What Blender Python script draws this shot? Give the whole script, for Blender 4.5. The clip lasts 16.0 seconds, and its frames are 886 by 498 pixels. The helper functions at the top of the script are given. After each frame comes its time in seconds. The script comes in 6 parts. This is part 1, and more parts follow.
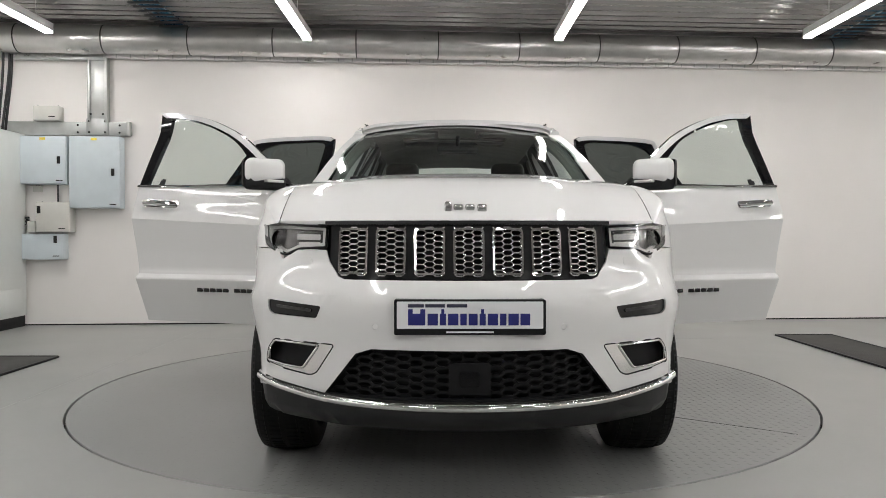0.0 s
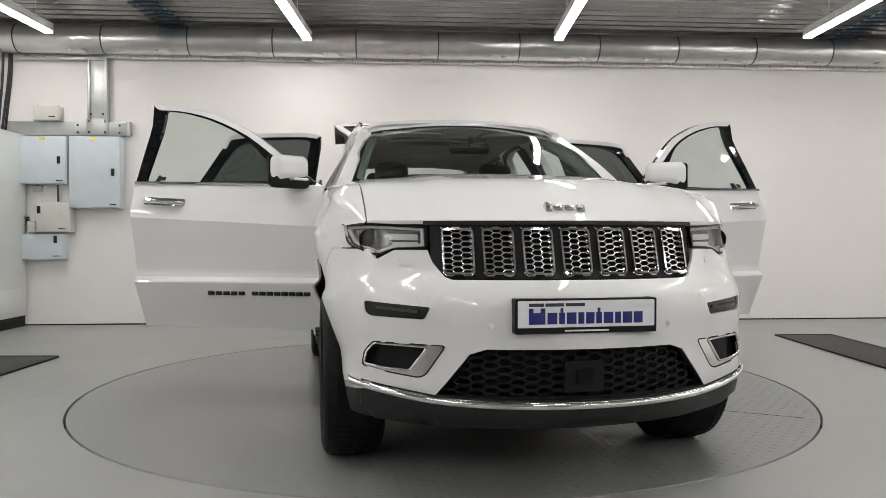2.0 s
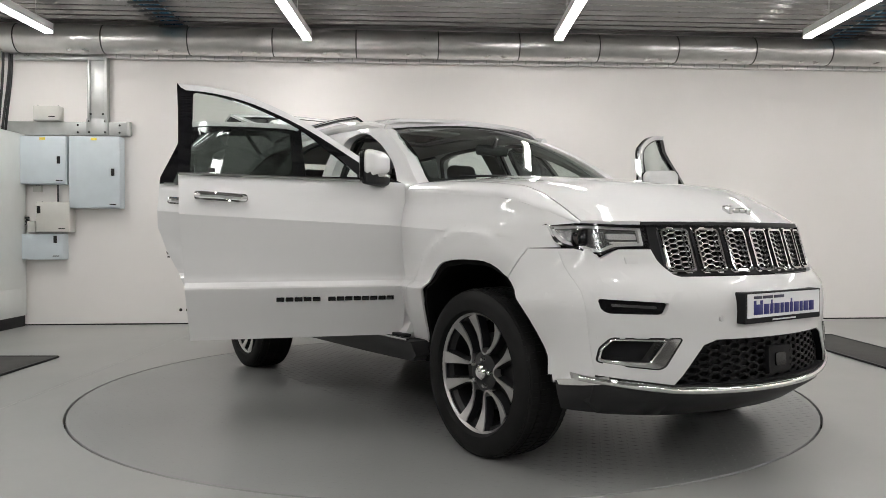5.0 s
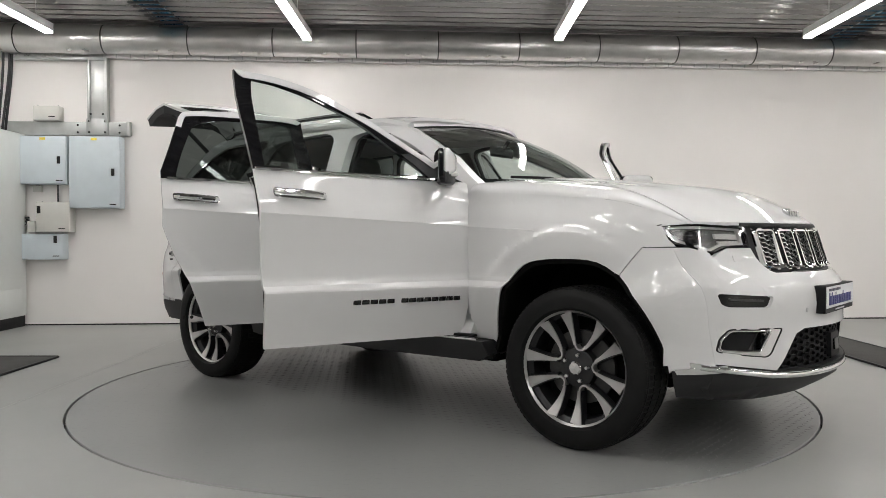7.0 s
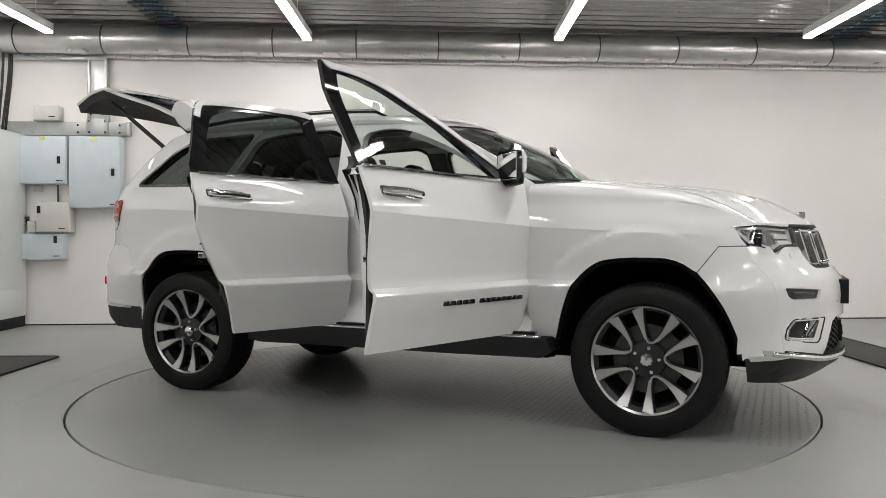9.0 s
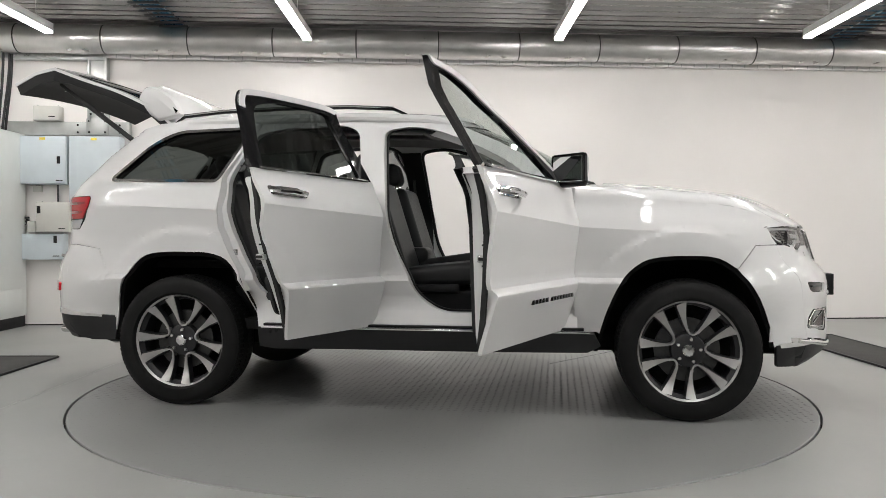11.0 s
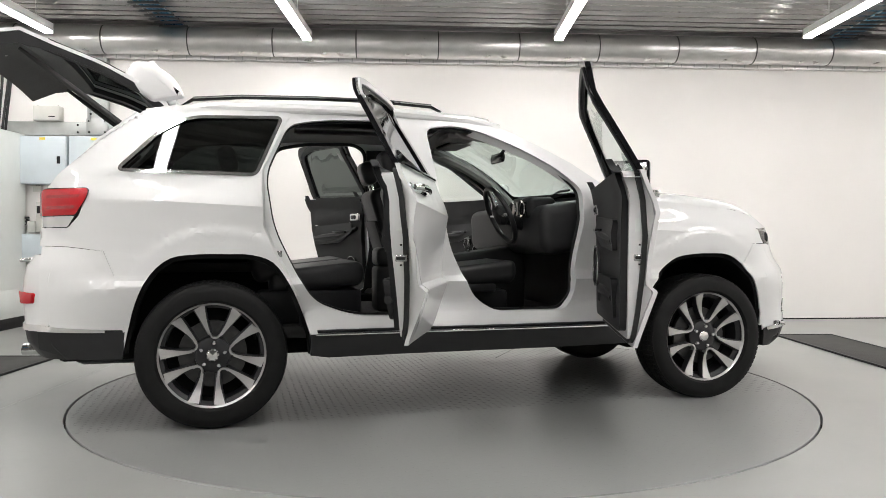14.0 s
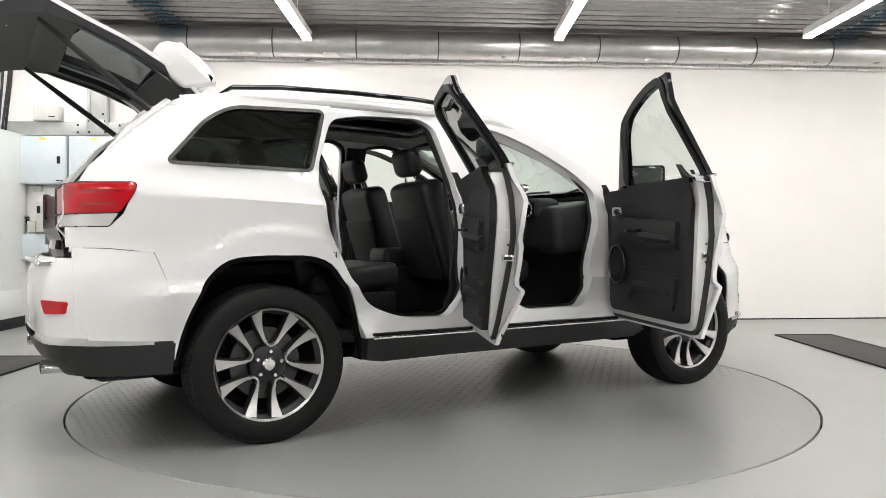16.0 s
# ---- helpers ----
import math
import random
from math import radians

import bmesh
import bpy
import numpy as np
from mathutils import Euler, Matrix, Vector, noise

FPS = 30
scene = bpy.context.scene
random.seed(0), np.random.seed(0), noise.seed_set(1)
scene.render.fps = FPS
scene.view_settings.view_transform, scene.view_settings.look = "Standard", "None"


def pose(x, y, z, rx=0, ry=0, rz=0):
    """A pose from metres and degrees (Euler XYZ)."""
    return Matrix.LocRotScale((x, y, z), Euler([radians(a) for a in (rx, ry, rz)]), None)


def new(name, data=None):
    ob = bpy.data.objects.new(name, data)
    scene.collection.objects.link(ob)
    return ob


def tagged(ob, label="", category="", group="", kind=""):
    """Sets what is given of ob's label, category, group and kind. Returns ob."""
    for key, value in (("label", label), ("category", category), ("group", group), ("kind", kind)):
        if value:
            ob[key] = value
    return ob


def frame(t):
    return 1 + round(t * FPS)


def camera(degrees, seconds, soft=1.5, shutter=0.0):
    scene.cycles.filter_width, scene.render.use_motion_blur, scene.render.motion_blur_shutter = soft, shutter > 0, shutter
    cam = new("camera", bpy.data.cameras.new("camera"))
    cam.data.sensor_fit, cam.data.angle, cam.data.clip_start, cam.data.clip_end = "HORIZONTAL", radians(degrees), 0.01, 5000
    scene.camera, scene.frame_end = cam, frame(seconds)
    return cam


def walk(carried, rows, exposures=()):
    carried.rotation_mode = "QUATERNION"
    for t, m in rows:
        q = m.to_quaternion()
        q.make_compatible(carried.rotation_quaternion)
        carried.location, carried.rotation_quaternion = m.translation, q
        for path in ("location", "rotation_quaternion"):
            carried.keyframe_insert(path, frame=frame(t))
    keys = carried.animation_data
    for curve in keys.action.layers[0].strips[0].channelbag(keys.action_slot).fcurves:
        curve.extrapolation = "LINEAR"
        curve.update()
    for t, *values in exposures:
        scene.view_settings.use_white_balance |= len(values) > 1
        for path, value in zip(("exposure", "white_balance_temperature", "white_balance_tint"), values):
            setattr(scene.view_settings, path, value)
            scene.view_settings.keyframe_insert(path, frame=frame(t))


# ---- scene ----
cam = camera(59.8, 16.0, soft=0.6)
EYE = pose(0, -5.146, 1.002, 88.98, 0, 0)
walk(cam, [(0.0, EYE), (16.0, EYE)], [(0.0, 0.38), (4.0, 0.37), (9.0, 0.40), (11.5, 0.58), (12.5, 0.67), (14.0, 0.88), (16.0, 1.08)])
# the turntable's angle at every half second, and where the car stands on it
TURN = [0.21, 1.98, 4.17, 7.00, 10.58, 14.54, 18.53, 22.52, 26.53, 30.55, 34.58, 38.61, 42.62, 46.62, 50.58, 54.51, 58.43, 62.34, 66.23, 70.09, 73.92, 77.74, 81.57, 85.42, 89.32, 93.25, 97.22, 101.20, 105.17, 109.13, 113.06, 116.99, 120.92]
CAR_X, CAR_Y = 0.0, 0.088

# ---------------------------------------------------------------- light
world = bpy.data.worlds.new("world")
scene.world = world
world.use_nodes = True
world.node_tree.nodes["Background"].inputs[0].default_value = (0.9, 0.93, 1.0, 1)
world.node_tree.nodes["Background"].inputs[1].default_value = 0.05
scene.view_settings.exposure = 0.0
LAMP_POWER = 34.0


# ---------------------------------------------------------------- materials
def material(name, color, rough=0.5, metal=0.0, var=0.0, scale=6.0, bump=0.0, bump_scale=60.0, coat=0.0, emit=0.0,
             random_tint=0.0, rough_var=0.0, spec=0.5, dirt=None, dirt_amount=0.0, dirt_scale=1.5):
    m = bpy.data.materials.new(name)
    m.use_nodes = True
    n, ln = m.node_tree.nodes, m.node_tree.links
    b = n["Principled BSDF"]
    b.inputs["Base Color"].default_value = (*color, 1)
    b.inputs["Roughness"].default_value = rough
    b.inputs["Metallic"].default_value = metal
    b.inputs["Specular IOR Level"].default_value = spec
    b.inputs["Coat Weight"].default_value = coat
    b.inputs["Coat Roughness"].default_value = 0.03
    if emit:
        b.inputs["Emission Color"].default_value = (*color, 1)
        b.inputs["Emission Strength"].default_value = emit
    tc = n.new("ShaderNodeTexCoord")
    last = None
    if var or rough_var or dirt:
        t = n.new("ShaderNodeTexNoise")
        t.inputs["Scale"].default_value, t.inputs["Detail"].default_value = scale, 6
        ln.new(tc.outputs["Object"], t.inputs["Vector"])
        if var:
            mr = n.new("ShaderNodeMapRange")
            mr.inputs[1].default_value, mr.inputs[2].default_value = 0.3, 0.7
            mr.inputs[3].default_value, mr.inputs[4].default_value = 1 - var, 1 + var
            ln.new(t.outputs["Fac"], mr.inputs[0])
            mix = n.new("ShaderNodeVectorMath")
            mix.operation = "SCALE"
            mix.inputs[0].default_value = color
            ln.new(mr.outputs[0], mix.inputs["Scale"])
            last = mix.outputs[0]
        if rough_var:
            mr = n.new("ShaderNodeMapRange")
            mr.inputs[1].default_value, mr.inputs[2].default_value = 0.3, 0.7
            mr.inputs[3].default_value, mr.inputs[4].default_value = max(0.02, rough - rough_var), rough + rough_var
            ln.new(t.outputs["Fac"], mr.inputs[0])
            ln.new(mr.outputs[0], b.inputs["Roughness"])
        if dirt:
            t2 = n.new("ShaderNodeTexNoise")
            t2.inputs["Scale"].default_value, t2.inputs["Detail"].default_value = dirt_scale, 8
            t2.inputs["Roughness"].default_value = 0.65
            ln.new(tc.outputs["Object"], t2.inputs["Vector"])
            mr = n.new("ShaderNodeMapRange")
            mr.inputs[1].default_value, mr.inputs[2].default_value = 0.35, 0.85
            mr.inputs[3].default_value, mr.inputs[4].default_value = 0.0, dirt_amount
            ln.new(t2.outputs["Fac"], mr.inputs[0])
            mx = n.new("ShaderNodeMix")
            mx.data_type = "RGBA"
            mx.inputs["A"].default_value, mx.inputs["B"].default_value = (*color, 1), (*dirt, 1)
            if last:
                ln.new(last, mx.inputs["A"])
            ln.new(mr.outputs[0], mx.inputs["Factor"])
            last = mx.outputs["Result"]
    if last:
        ln.new(last, b.inputs["Base Color"])
    if bump:
        t = n.new("ShaderNodeTexNoise")
        t.inputs["Scale"].default_value, t.inputs["Detail"].default_value = bump_scale, 4
        ln.new(tc.outputs["Object"], t.inputs["Vector"])
        bp = n.new("ShaderNodeBump")
        bp.inputs["Strength"].default_value, bp.inputs["Distance"].default_value = bump, 0.004
        ln.new(t.outputs["Fac"], bp.inputs["Height"])
        ln.new(bp.outputs[0], b.inputs["Normal"])
    return m


def glass_material(name, tint, rough=0.0, ior=1.5):
    """Thin pane: tinted see-through with a mirror-like surface."""
    m = bpy.data.materials.new(name)
    m.use_nodes = True
    n, ln = m.node_tree.nodes, m.node_tree.links
    n.remove(n["Principled BSDF"])
    tr, gl, mx, lw = (n.new("ShaderNodeBsdfTransparent"), n.new("ShaderNodeBsdfGlossy"), n.new("ShaderNodeMixShader"),
                      n.new("ShaderNodeLayerWeight"))
    tr.inputs[0].default_value = (*tint, 1)
    gl.inputs["Roughness"].default_value = rough
    lw.inputs[0].default_value = 0.5
    f0 = ((ior - 1) / (ior + 1)) ** 2 * 1.6
    po, ma = n.new("ShaderNodeMath"), n.new("ShaderNodeMath")
    po.operation, ma.operation = "POWER", "MULTIPLY_ADD"
    po.inputs[1].default_value, ma.inputs[1].default_value, ma.inputs[2].default_value = 4.5, 1 - f0, f0
    ln.new(lw.outputs["Facing"], po.inputs[0])
    ln.new(po.outputs[0], ma.inputs[0])
    ln.new(ma.outputs[0], mx.inputs[0])
    ln.new(tr.outputs[0], mx.inputs[1])
    ln.new(gl.outputs[0], mx.inputs[2])
    ln.new(mx.outputs[0], n["Material Output"].inputs[0])
    return m


WALL = material("wall_paint", (0.86, 0.83, 0.81), 0.7, var=0.02, scale=1.2, bump=0.05, bump_scale=90,
                dirt=(0.74, 0.71, 0.68), dirt_amount=0.22, dirt_scale=0.5)
FLOOR = material("floor_paint", (0.275, 0.28, 0.27), 0.34, var=0.03, scale=1.1, rough_var=0.03, bump=0.03, bump_scale=60,
                 dirt=(0.40, 0.39, 0.37), dirt_amount=0.5, dirt_scale=0.6)
PLATE = material("plate_paint", (0.230, 0.234, 0.227), 0.33, var=0.03, scale=1.3, rough_var=0.03, dirt=(0.22, 0.22, 0.215),
                 dirt_amount=0.25, dirt_scale=0.7)
GAP = material("gap_black", (0.012, 0.012, 0.012), 0.9, var=0.2)
CEIL = material("ceiling_steel", (0.40, 0.39, 0.38), 0.20, 0.65, var=0.03, scale=2)
FOIL = material("duct_foil", (0.64, 0.63, 0.62), 0.34, 1.0, var=0.10, scale=5, rough_var=0.10, bump=0.35, bump_scale=24)
TAPE = material("foil_tape", (0.05, 0.05, 0.05), 0.5, 0.3, var=0.1)
GALV = material("galvanised_steel", (0.48, 0.49, 0.48), 0.45, 0.7, var=0.1, scale=9, rough_var=0.1)
BOXGREY = material("box_paint", (0.60, 0.66, 0.70), 0.4, var=0.03, scale=8)
BOXLIGHT = material("light_box_paint", (0.62, 0.61, 0.57), 0.45, var=0.03, scale=8)
CABINET = material("cabinet_paint", (0.72, 0.74, 0.72), 0.4, var=0.03, scale=2.5, dirt=(0.45, 0.45, 0.43), dirt_amount=0.3)
BLUECABLE = material("blue_cable", (0.03, 0.20, 0.34), 0.4, var=0.25, scale=12)
BLACKCABLE = material("black_cable", (0.015, 0.015, 0.016), 0.45, var=0.2)
RUBBERMAT = material("rubber_mat", (0.035, 0.033, 0.031), 0.75, var=0.2, scale=7, bump=0.3, bump_scale=120)
# assumed grey of the unseen west wall, tuned for light bounced to the left
BOUNCEWALL = material("bounce_wall_grey", (0.66, 0.645, 0.63), 0.8, var=0.06, scale=0.8)
# assumed dark tone behind the camera, keeps fill and reflections low
BACKWALL = material("low_fill_wall_grey", (0.16, 0.157, 0.155), 0.8, var=0.06, scale=0.8)
YELLOW = material("yellow_sticker", (0.75, 0.60, 0.06), 0.5, var=0.05)
TUBE = material("lamp_tube", (1.0, 0.985, 0.96), 0.5, emit=LAMP_POWER)
LAMPBODY = material("lamp_housing", (0.8, 0.8, 0.8), 0.4, var=0.02)
PAINT = material("white_car_paint", (0.72, 0.715, 0.715), 0.55, var=0.008, scale=2, coat=1.0, spec=0.1)
PAINT_IN = material("white_body_primer", (0.70, 0.695, 0.695), 0.35, var=0.01, coat=0.5)
CHROME = material("chrome", (0.80, 0.80, 0.80), 0.07, 1.0, var=0.03)
SATIN = material("satin_silver", (0.62, 0.62, 0.62), 0.22, 1.0, var=0.04)
GUN = material("rim_grey_paint", (0.022, 0.022, 0.024), 0.35, 0.3, var=0.1)
RIM = material("machined_alloy", (0.50, 0.495, 0.49), 0.33, 0.9, var=0.06, scale=20)
LAMPINNER = material("lamp_reflector", (0.20, 0.20, 0.20), 0.20, 0.9, var=0.15, scale=30)
DISC = material("brake_steel", (0.07, 0.07, 0.07), 0.45, 0.9, var=0.15, scale=25)
TYRE = material("tyre_rubber", (0.0075, 0.0075, 0.0075), 0.6, var=0.2, scale=14, bump=0.15, bump_scale=80, spec=0.2)
BLACK = material("black_plastic", (0.009, 0.009, 0.010), 0.5, spec=0.2, var=0.15, scale=18, bump=0.1, bump_scale=220)
GLOSSBLACK = material("gloss_black", (0.006, 0.006, 0.007), 0.06, var=0.1, spec=0.35, coat=0.2)
LINER = material("arch_liner_felt", (0.006, 0.006, 0.006), 0.95, var=0.3, spec=0.1)
CLADDING = material("dark_grey_cladding", (0.019, 0.019, 0.020), 0.45, spec=0.35, var=0.08, scale=15)
LEATHER = material("black_leather", (0.014, 0.014, 0.015), 0.42, spec=0.35, var=0.15, scale=10, bump=0.25, bump_scale=160)
TRIM = material("dark_soft_trim", (0.017, 0.017, 0.018), 0.55, spec=0.3, var=0.12, scale=16, bump=0.15, bump_scale=240)
CARPET = material("black_carpet", (0.012, 0.012, 0.012), 0.95, var=0.3, bump=0.5, bump_scale=300)
HEADLINER = material("grey_headliner", (0.30, 0.29, 0.28), 0.85, var=0.04)
SEAL = material("rubber_seal", (0.012, 0.012, 0.012), 0.6, var=0.2)
GLASS = glass_material("clear_glass", (0.74, 0.80, 0.77))
TINTED = glass_material("privacy_glass", (0.10, 0.115, 0.11))
REARGLASS = glass_material("rear_privacy_glass", (0.03, 0.035, 0.035), 0.0, 1.25)
WINDSCREEN = glass_material("windscreen_glass", (0.66, 0.76, 0.72), 0.0, 1.8)
LENS = glass_material("lamp_lens", (0.93, 0.93, 0.93))
RED = material("red_lamp_lens", (0.46, 0.006, 0.012), 0.15, var=0.08, coat=0.3, spec=0.3)
REDDEEP = material("deep_red_lens", (0.30, 0.005, 0.010), 0.15, var=0.08, coat=1.0)
CLEARLAMP = material("silver_lamp_lens", (0.62, 0.61, 0.60), 0.2, 0.15, var=0.1, coat=1.0)
PLATEWHITE = material("plate_white", (0.80, 0.80, 0.82), 0.35, var=0.01)
BLUEINK = material("blue_ink", (0.015, 0.018, 0.16), 0.4, var=0.05)
DARKINK = material("dark_ink", (0.03, 0.03, 0.06), 0.4, var=0.05)
MIRROR = material("mirror_glass", (0.85, 0.86, 0.86), 0.01, 1.0)


# ---------------------------------------------------------------- mesh helpers
def smooth(me, angle=35):
    me.shade_smooth()
    me.set_sharp_from_angle(angle=radians(angle))


def part(name, bm, mat, parent=None, label="", angle=35):
    """One mesh object from a bmesh (or from vertices and faces), under parent."""
    me = bpy.data.meshes.new(name)
    if isinstance(bm, tuple):
        me.from_pydata(bm[0], [], bm[1])
        b2 = bmesh.new()
        b2.from_mesh(me)
        bmesh.ops.recalc_face_normals(b2, faces=b2.faces)
        b2.to_mesh(me)
        b2.free()
    else:
        bm.to_mesh(me)
        bm.free()
    me.materials.append(mat)
    smooth(me, angle)
    ob = new(name, me)
    if parent:
        ob.parent = parent
    return tagged(ob, label)


def box(bm, lo, hi, bev=0.0, m=None, seg=2):
    """A bevelled box between two corners, added to bm."""
    r = bmesh.ops.create_cube(bm, size=1)
    vs = r["verts"]
    for v in vs:
        v.co = Vector([lo[i] + (v.co[i] + 0.5) * (hi[i] - lo[i]) for i in range(3)])
    if bev:
        es = list({e for v in vs for e in v.link_edges})
        vs = list({v for f in bmesh.ops.bevel(bm, geom=es, offset=bev, segments=seg, affect="EDGES", profile=0.5)["faces"]
                   for v in f.verts} | {v for v in vs if v.is_valid})
    if m is not None:
        for v in vs:
            v.co = m @ v.co
    return bm


def boxes(*specs):
    bm = bmesh.new()
    for s in specs:
        box(bm, *s)
    return bm


def tube(points, r, n=10, closed=False, cap=True):
    """A round bar along points; r may be a list."""
    pts = [Vector(p) for p in points]
    vs, fs = [], []
    k = len(pts)
    up = Vector((0, 0, 1))
    for i, p in enumerate(pts):
        a = pts[(i - 1) % k] if (closed or i) else p
        b = pts[(i + 1) % k] if (closed or i < k - 1) else p
        d = (b - a).normalized()
        side = d.cross(up if abs(d.z) < 0.95 else Vector((1, 0, 0))).normalized()
        u2 = side.cross(d)
        rr = r[i] if isinstance(r, (list, tuple)) else r
        for j in range(n):
            t = 2 * math.pi * j / n
            vs.append(p + side * (rr * math.cos(t)) + u2 * (rr * math.sin(t)))
    for i in range(k if closed else k - 1):
        for j in range(n):
            a, b = i * n + j, i * n + (j + 1) % n
            c, d = ((i + 1) % k) * n + (j + 1) % n, ((i + 1) % k) * n + j
            fs.append((a, b, c, d))
    if cap and not closed:
        fs.append(tuple(range(n)))
        fs.append(tuple(range((k - 1) * n, k * n)))
    return vs, fs


def lathe(profile, n=48, axis="y", closed=False):
    """profile of (radius, along): turned about an axis through the origin."""
    vs, fs = [], []
    k = len(profile)
    for j in range(n):
        t = 2 * math.pi * j / n
        for r, a in profile:
            c, s = r * math.cos(t), r * math.sin(t)
            vs.append(Vector((c, a, s)) if axis == "y" else Vector((c, s, a)) if axis == "z" else Vector((a, c, s)))
    for j in range(n):
        for i in range(k if closed else k - 1):
            i2 = (i + 1) % k
            fs.append((j * k + i, j * k + i2, ((j + 1) % n) * k + i2, ((j + 1) % n) * k + i))
    return vs, fs


def shifted(vf, m):
    return [m @ Vector(v) for v in vf[0]], vf[1]


def joined(*vfs):
    vs, fs = [], []
    for v, f in vfs:
        o = len(vs)
        vs += list(v)
        fs += [tuple(i + o for i in q) for q in f]
    return vs, fs


def rounded(pts, r=0.03, n=4):
    """A closed outline with its corners rounded; a point may carry its own radius as a third value."""
    out = []
    k = len(pts)
    for i in range(k):
        p = Vector(pts[i][:2])
        rr = pts[i][2] if len(pts[i]) > 2 else r
        a, b = Vector(pts[i - 1][:2]), Vector(pts[(i + 1) % k][:2])
        da, db = (a - p), (b - p)
        rr = min(rr, da.length * 0.45, db.length * 0.45)
        if rr < 0.002:
            out.append(p)
            continue
        s, e = p + da.normalized() * rr, p + db.normalized() * rr
        for j in range(n + 1):
            t = j / n
            out.append(s * (1 - t) ** 2 + p * (2 * t * (1 - t)) + e * t * t)
    return [(q.x, q.y) for q in out]


def inset(poly, d):
    """The outline moved inwards by d."""
    k = len(poly)
    area = sum(poly[i][0] * poly[(i + 1) % k][1] - poly[(i + 1) % k][0] * poly[i][1] for i in range(k))
    s = 1 if area > 0 else -1
    out = []
    for i in range(k):
        a, p, b = Vector(poly[i - 1]), Vector(poly[i]), Vector(poly[(i + 1) % k])
        t = ((p - a).normalized() + (b - p).normalized()).normalized()
        out.append((p.x - t.y * d * s, p.y + t.x * d * s))
    return out


def panel(outline, holes, chart, thick, step=0.06, cuts=()):
    """A sheet of the given outline (and holes), laid on a surface: chart(u, v, depth) gives the point at a depth below it."""
    bm = bmesh.new()
    edges = []
    for loop in [outline, *holes]:
        vs = [bm.verts.new((u, v, 0)) for u, v in loop]
        edges += [bm.edges.new((vs[i], vs[(i + 1) % len(vs)])) for i in range(len(vs))]
    bmesh.ops.triangle_fill(bm, use_beauty=True, use_dissolve=False, edges=edges)
    us, ws = [p[0] for p in outline], [p[1] for p in outline]
    for lo, hi, no in ((min(us), max(us), (1, 0, 0)), (min(ws), max(ws), (0, 1, 0))):
        k = max(1, int((hi - lo) / step))
        for i in range(1, k):
            c = lo + (hi - lo) * i / k + 0.00037
            bmesh.ops.bisect_plane(bm, geom=bm.verts[:] + bm.edges[:] + bm.faces[:], dist=1e-5, plane_no=no,
                                   plane_co=(c, 0, 0) if no[0] else (0, c, 0))
    for z0, slope in cuts:
        bmesh.ops.bisect_plane(bm, geom=bm.verts[:] + bm.edges[:] + bm.faces[:], dist=1e-5, plane_no=(-slope, 1, 0), plane_co=(0, z0, 0))
    bm.verts.index_update()
    n = len(bm.verts)
    flat = [(v.co.x, v.co.y) for v in bm.verts]
    fs = [tuple(v.index for v in f.verts) for f in bm.faces]
    rim = [tuple(v.index for v in e.verts) for e in bm.edges if len(e.link_faces) == 1]
    bm.free()
    vs = [Vector(chart(u, v, 0.0)) for u, v in flat]
    if thick:
        tf = thick if callable(thick) else (lambda u, v: thick)
        vs += [Vector(chart(u, v, tf(u, v))) for u, v in flat]
        fs = fs + [tuple(i + n for i in reversed(f)) for f in fs] + [(a, b, b + n, a + n) for a, b in rim]
    return vs, fs


def spline(pts, n=4):
    """A smooth open line through the points."""
    out = []
    q = [Vector(p) for p in pts]
    for i in range(len(q) - 1):
        p0, p1, p2, p3 = q[max(0, i - 1)], q[i], q[i + 1], q[min(len(q) - 1, i + 2)]
        for j in range(n):
            t = j / n
            v = 0.5 * (2 * p1 + (p2 - p0) * t + (2 * p0 - 5 * p1 + 4 * p2 - p3) * t * t + (3 * p1 - p0 - 3 * p2 + p3) * t ** 3)
            out.append(tuple(v))
    return out + [tuple(q[-1])]


def lerp(a, b, t):
    return a + (b - a) * t


def table(x, xs, ys):
    return float(np.interp(x, xs, ys))


# ---------------------------------------------------------------- the room
WALL_TURN = math.degrees(math.atan2(0.63, 8.72))
BACK = pose(0.0, 3.74, 0.0, 0, 0, WALL_TURN)      # the back wall's own space: x along it, y through it
CEILING_Z = 3.34


def place(bm_or_vf, m):
    if isinstance(bm_or_vf, tuple):
        return shifted(bm_or_vf, m)
    bmesh.ops.transform(bm_or_vf, matrix=m, verts=bm_or_vf.verts)
    return bm_or_vf


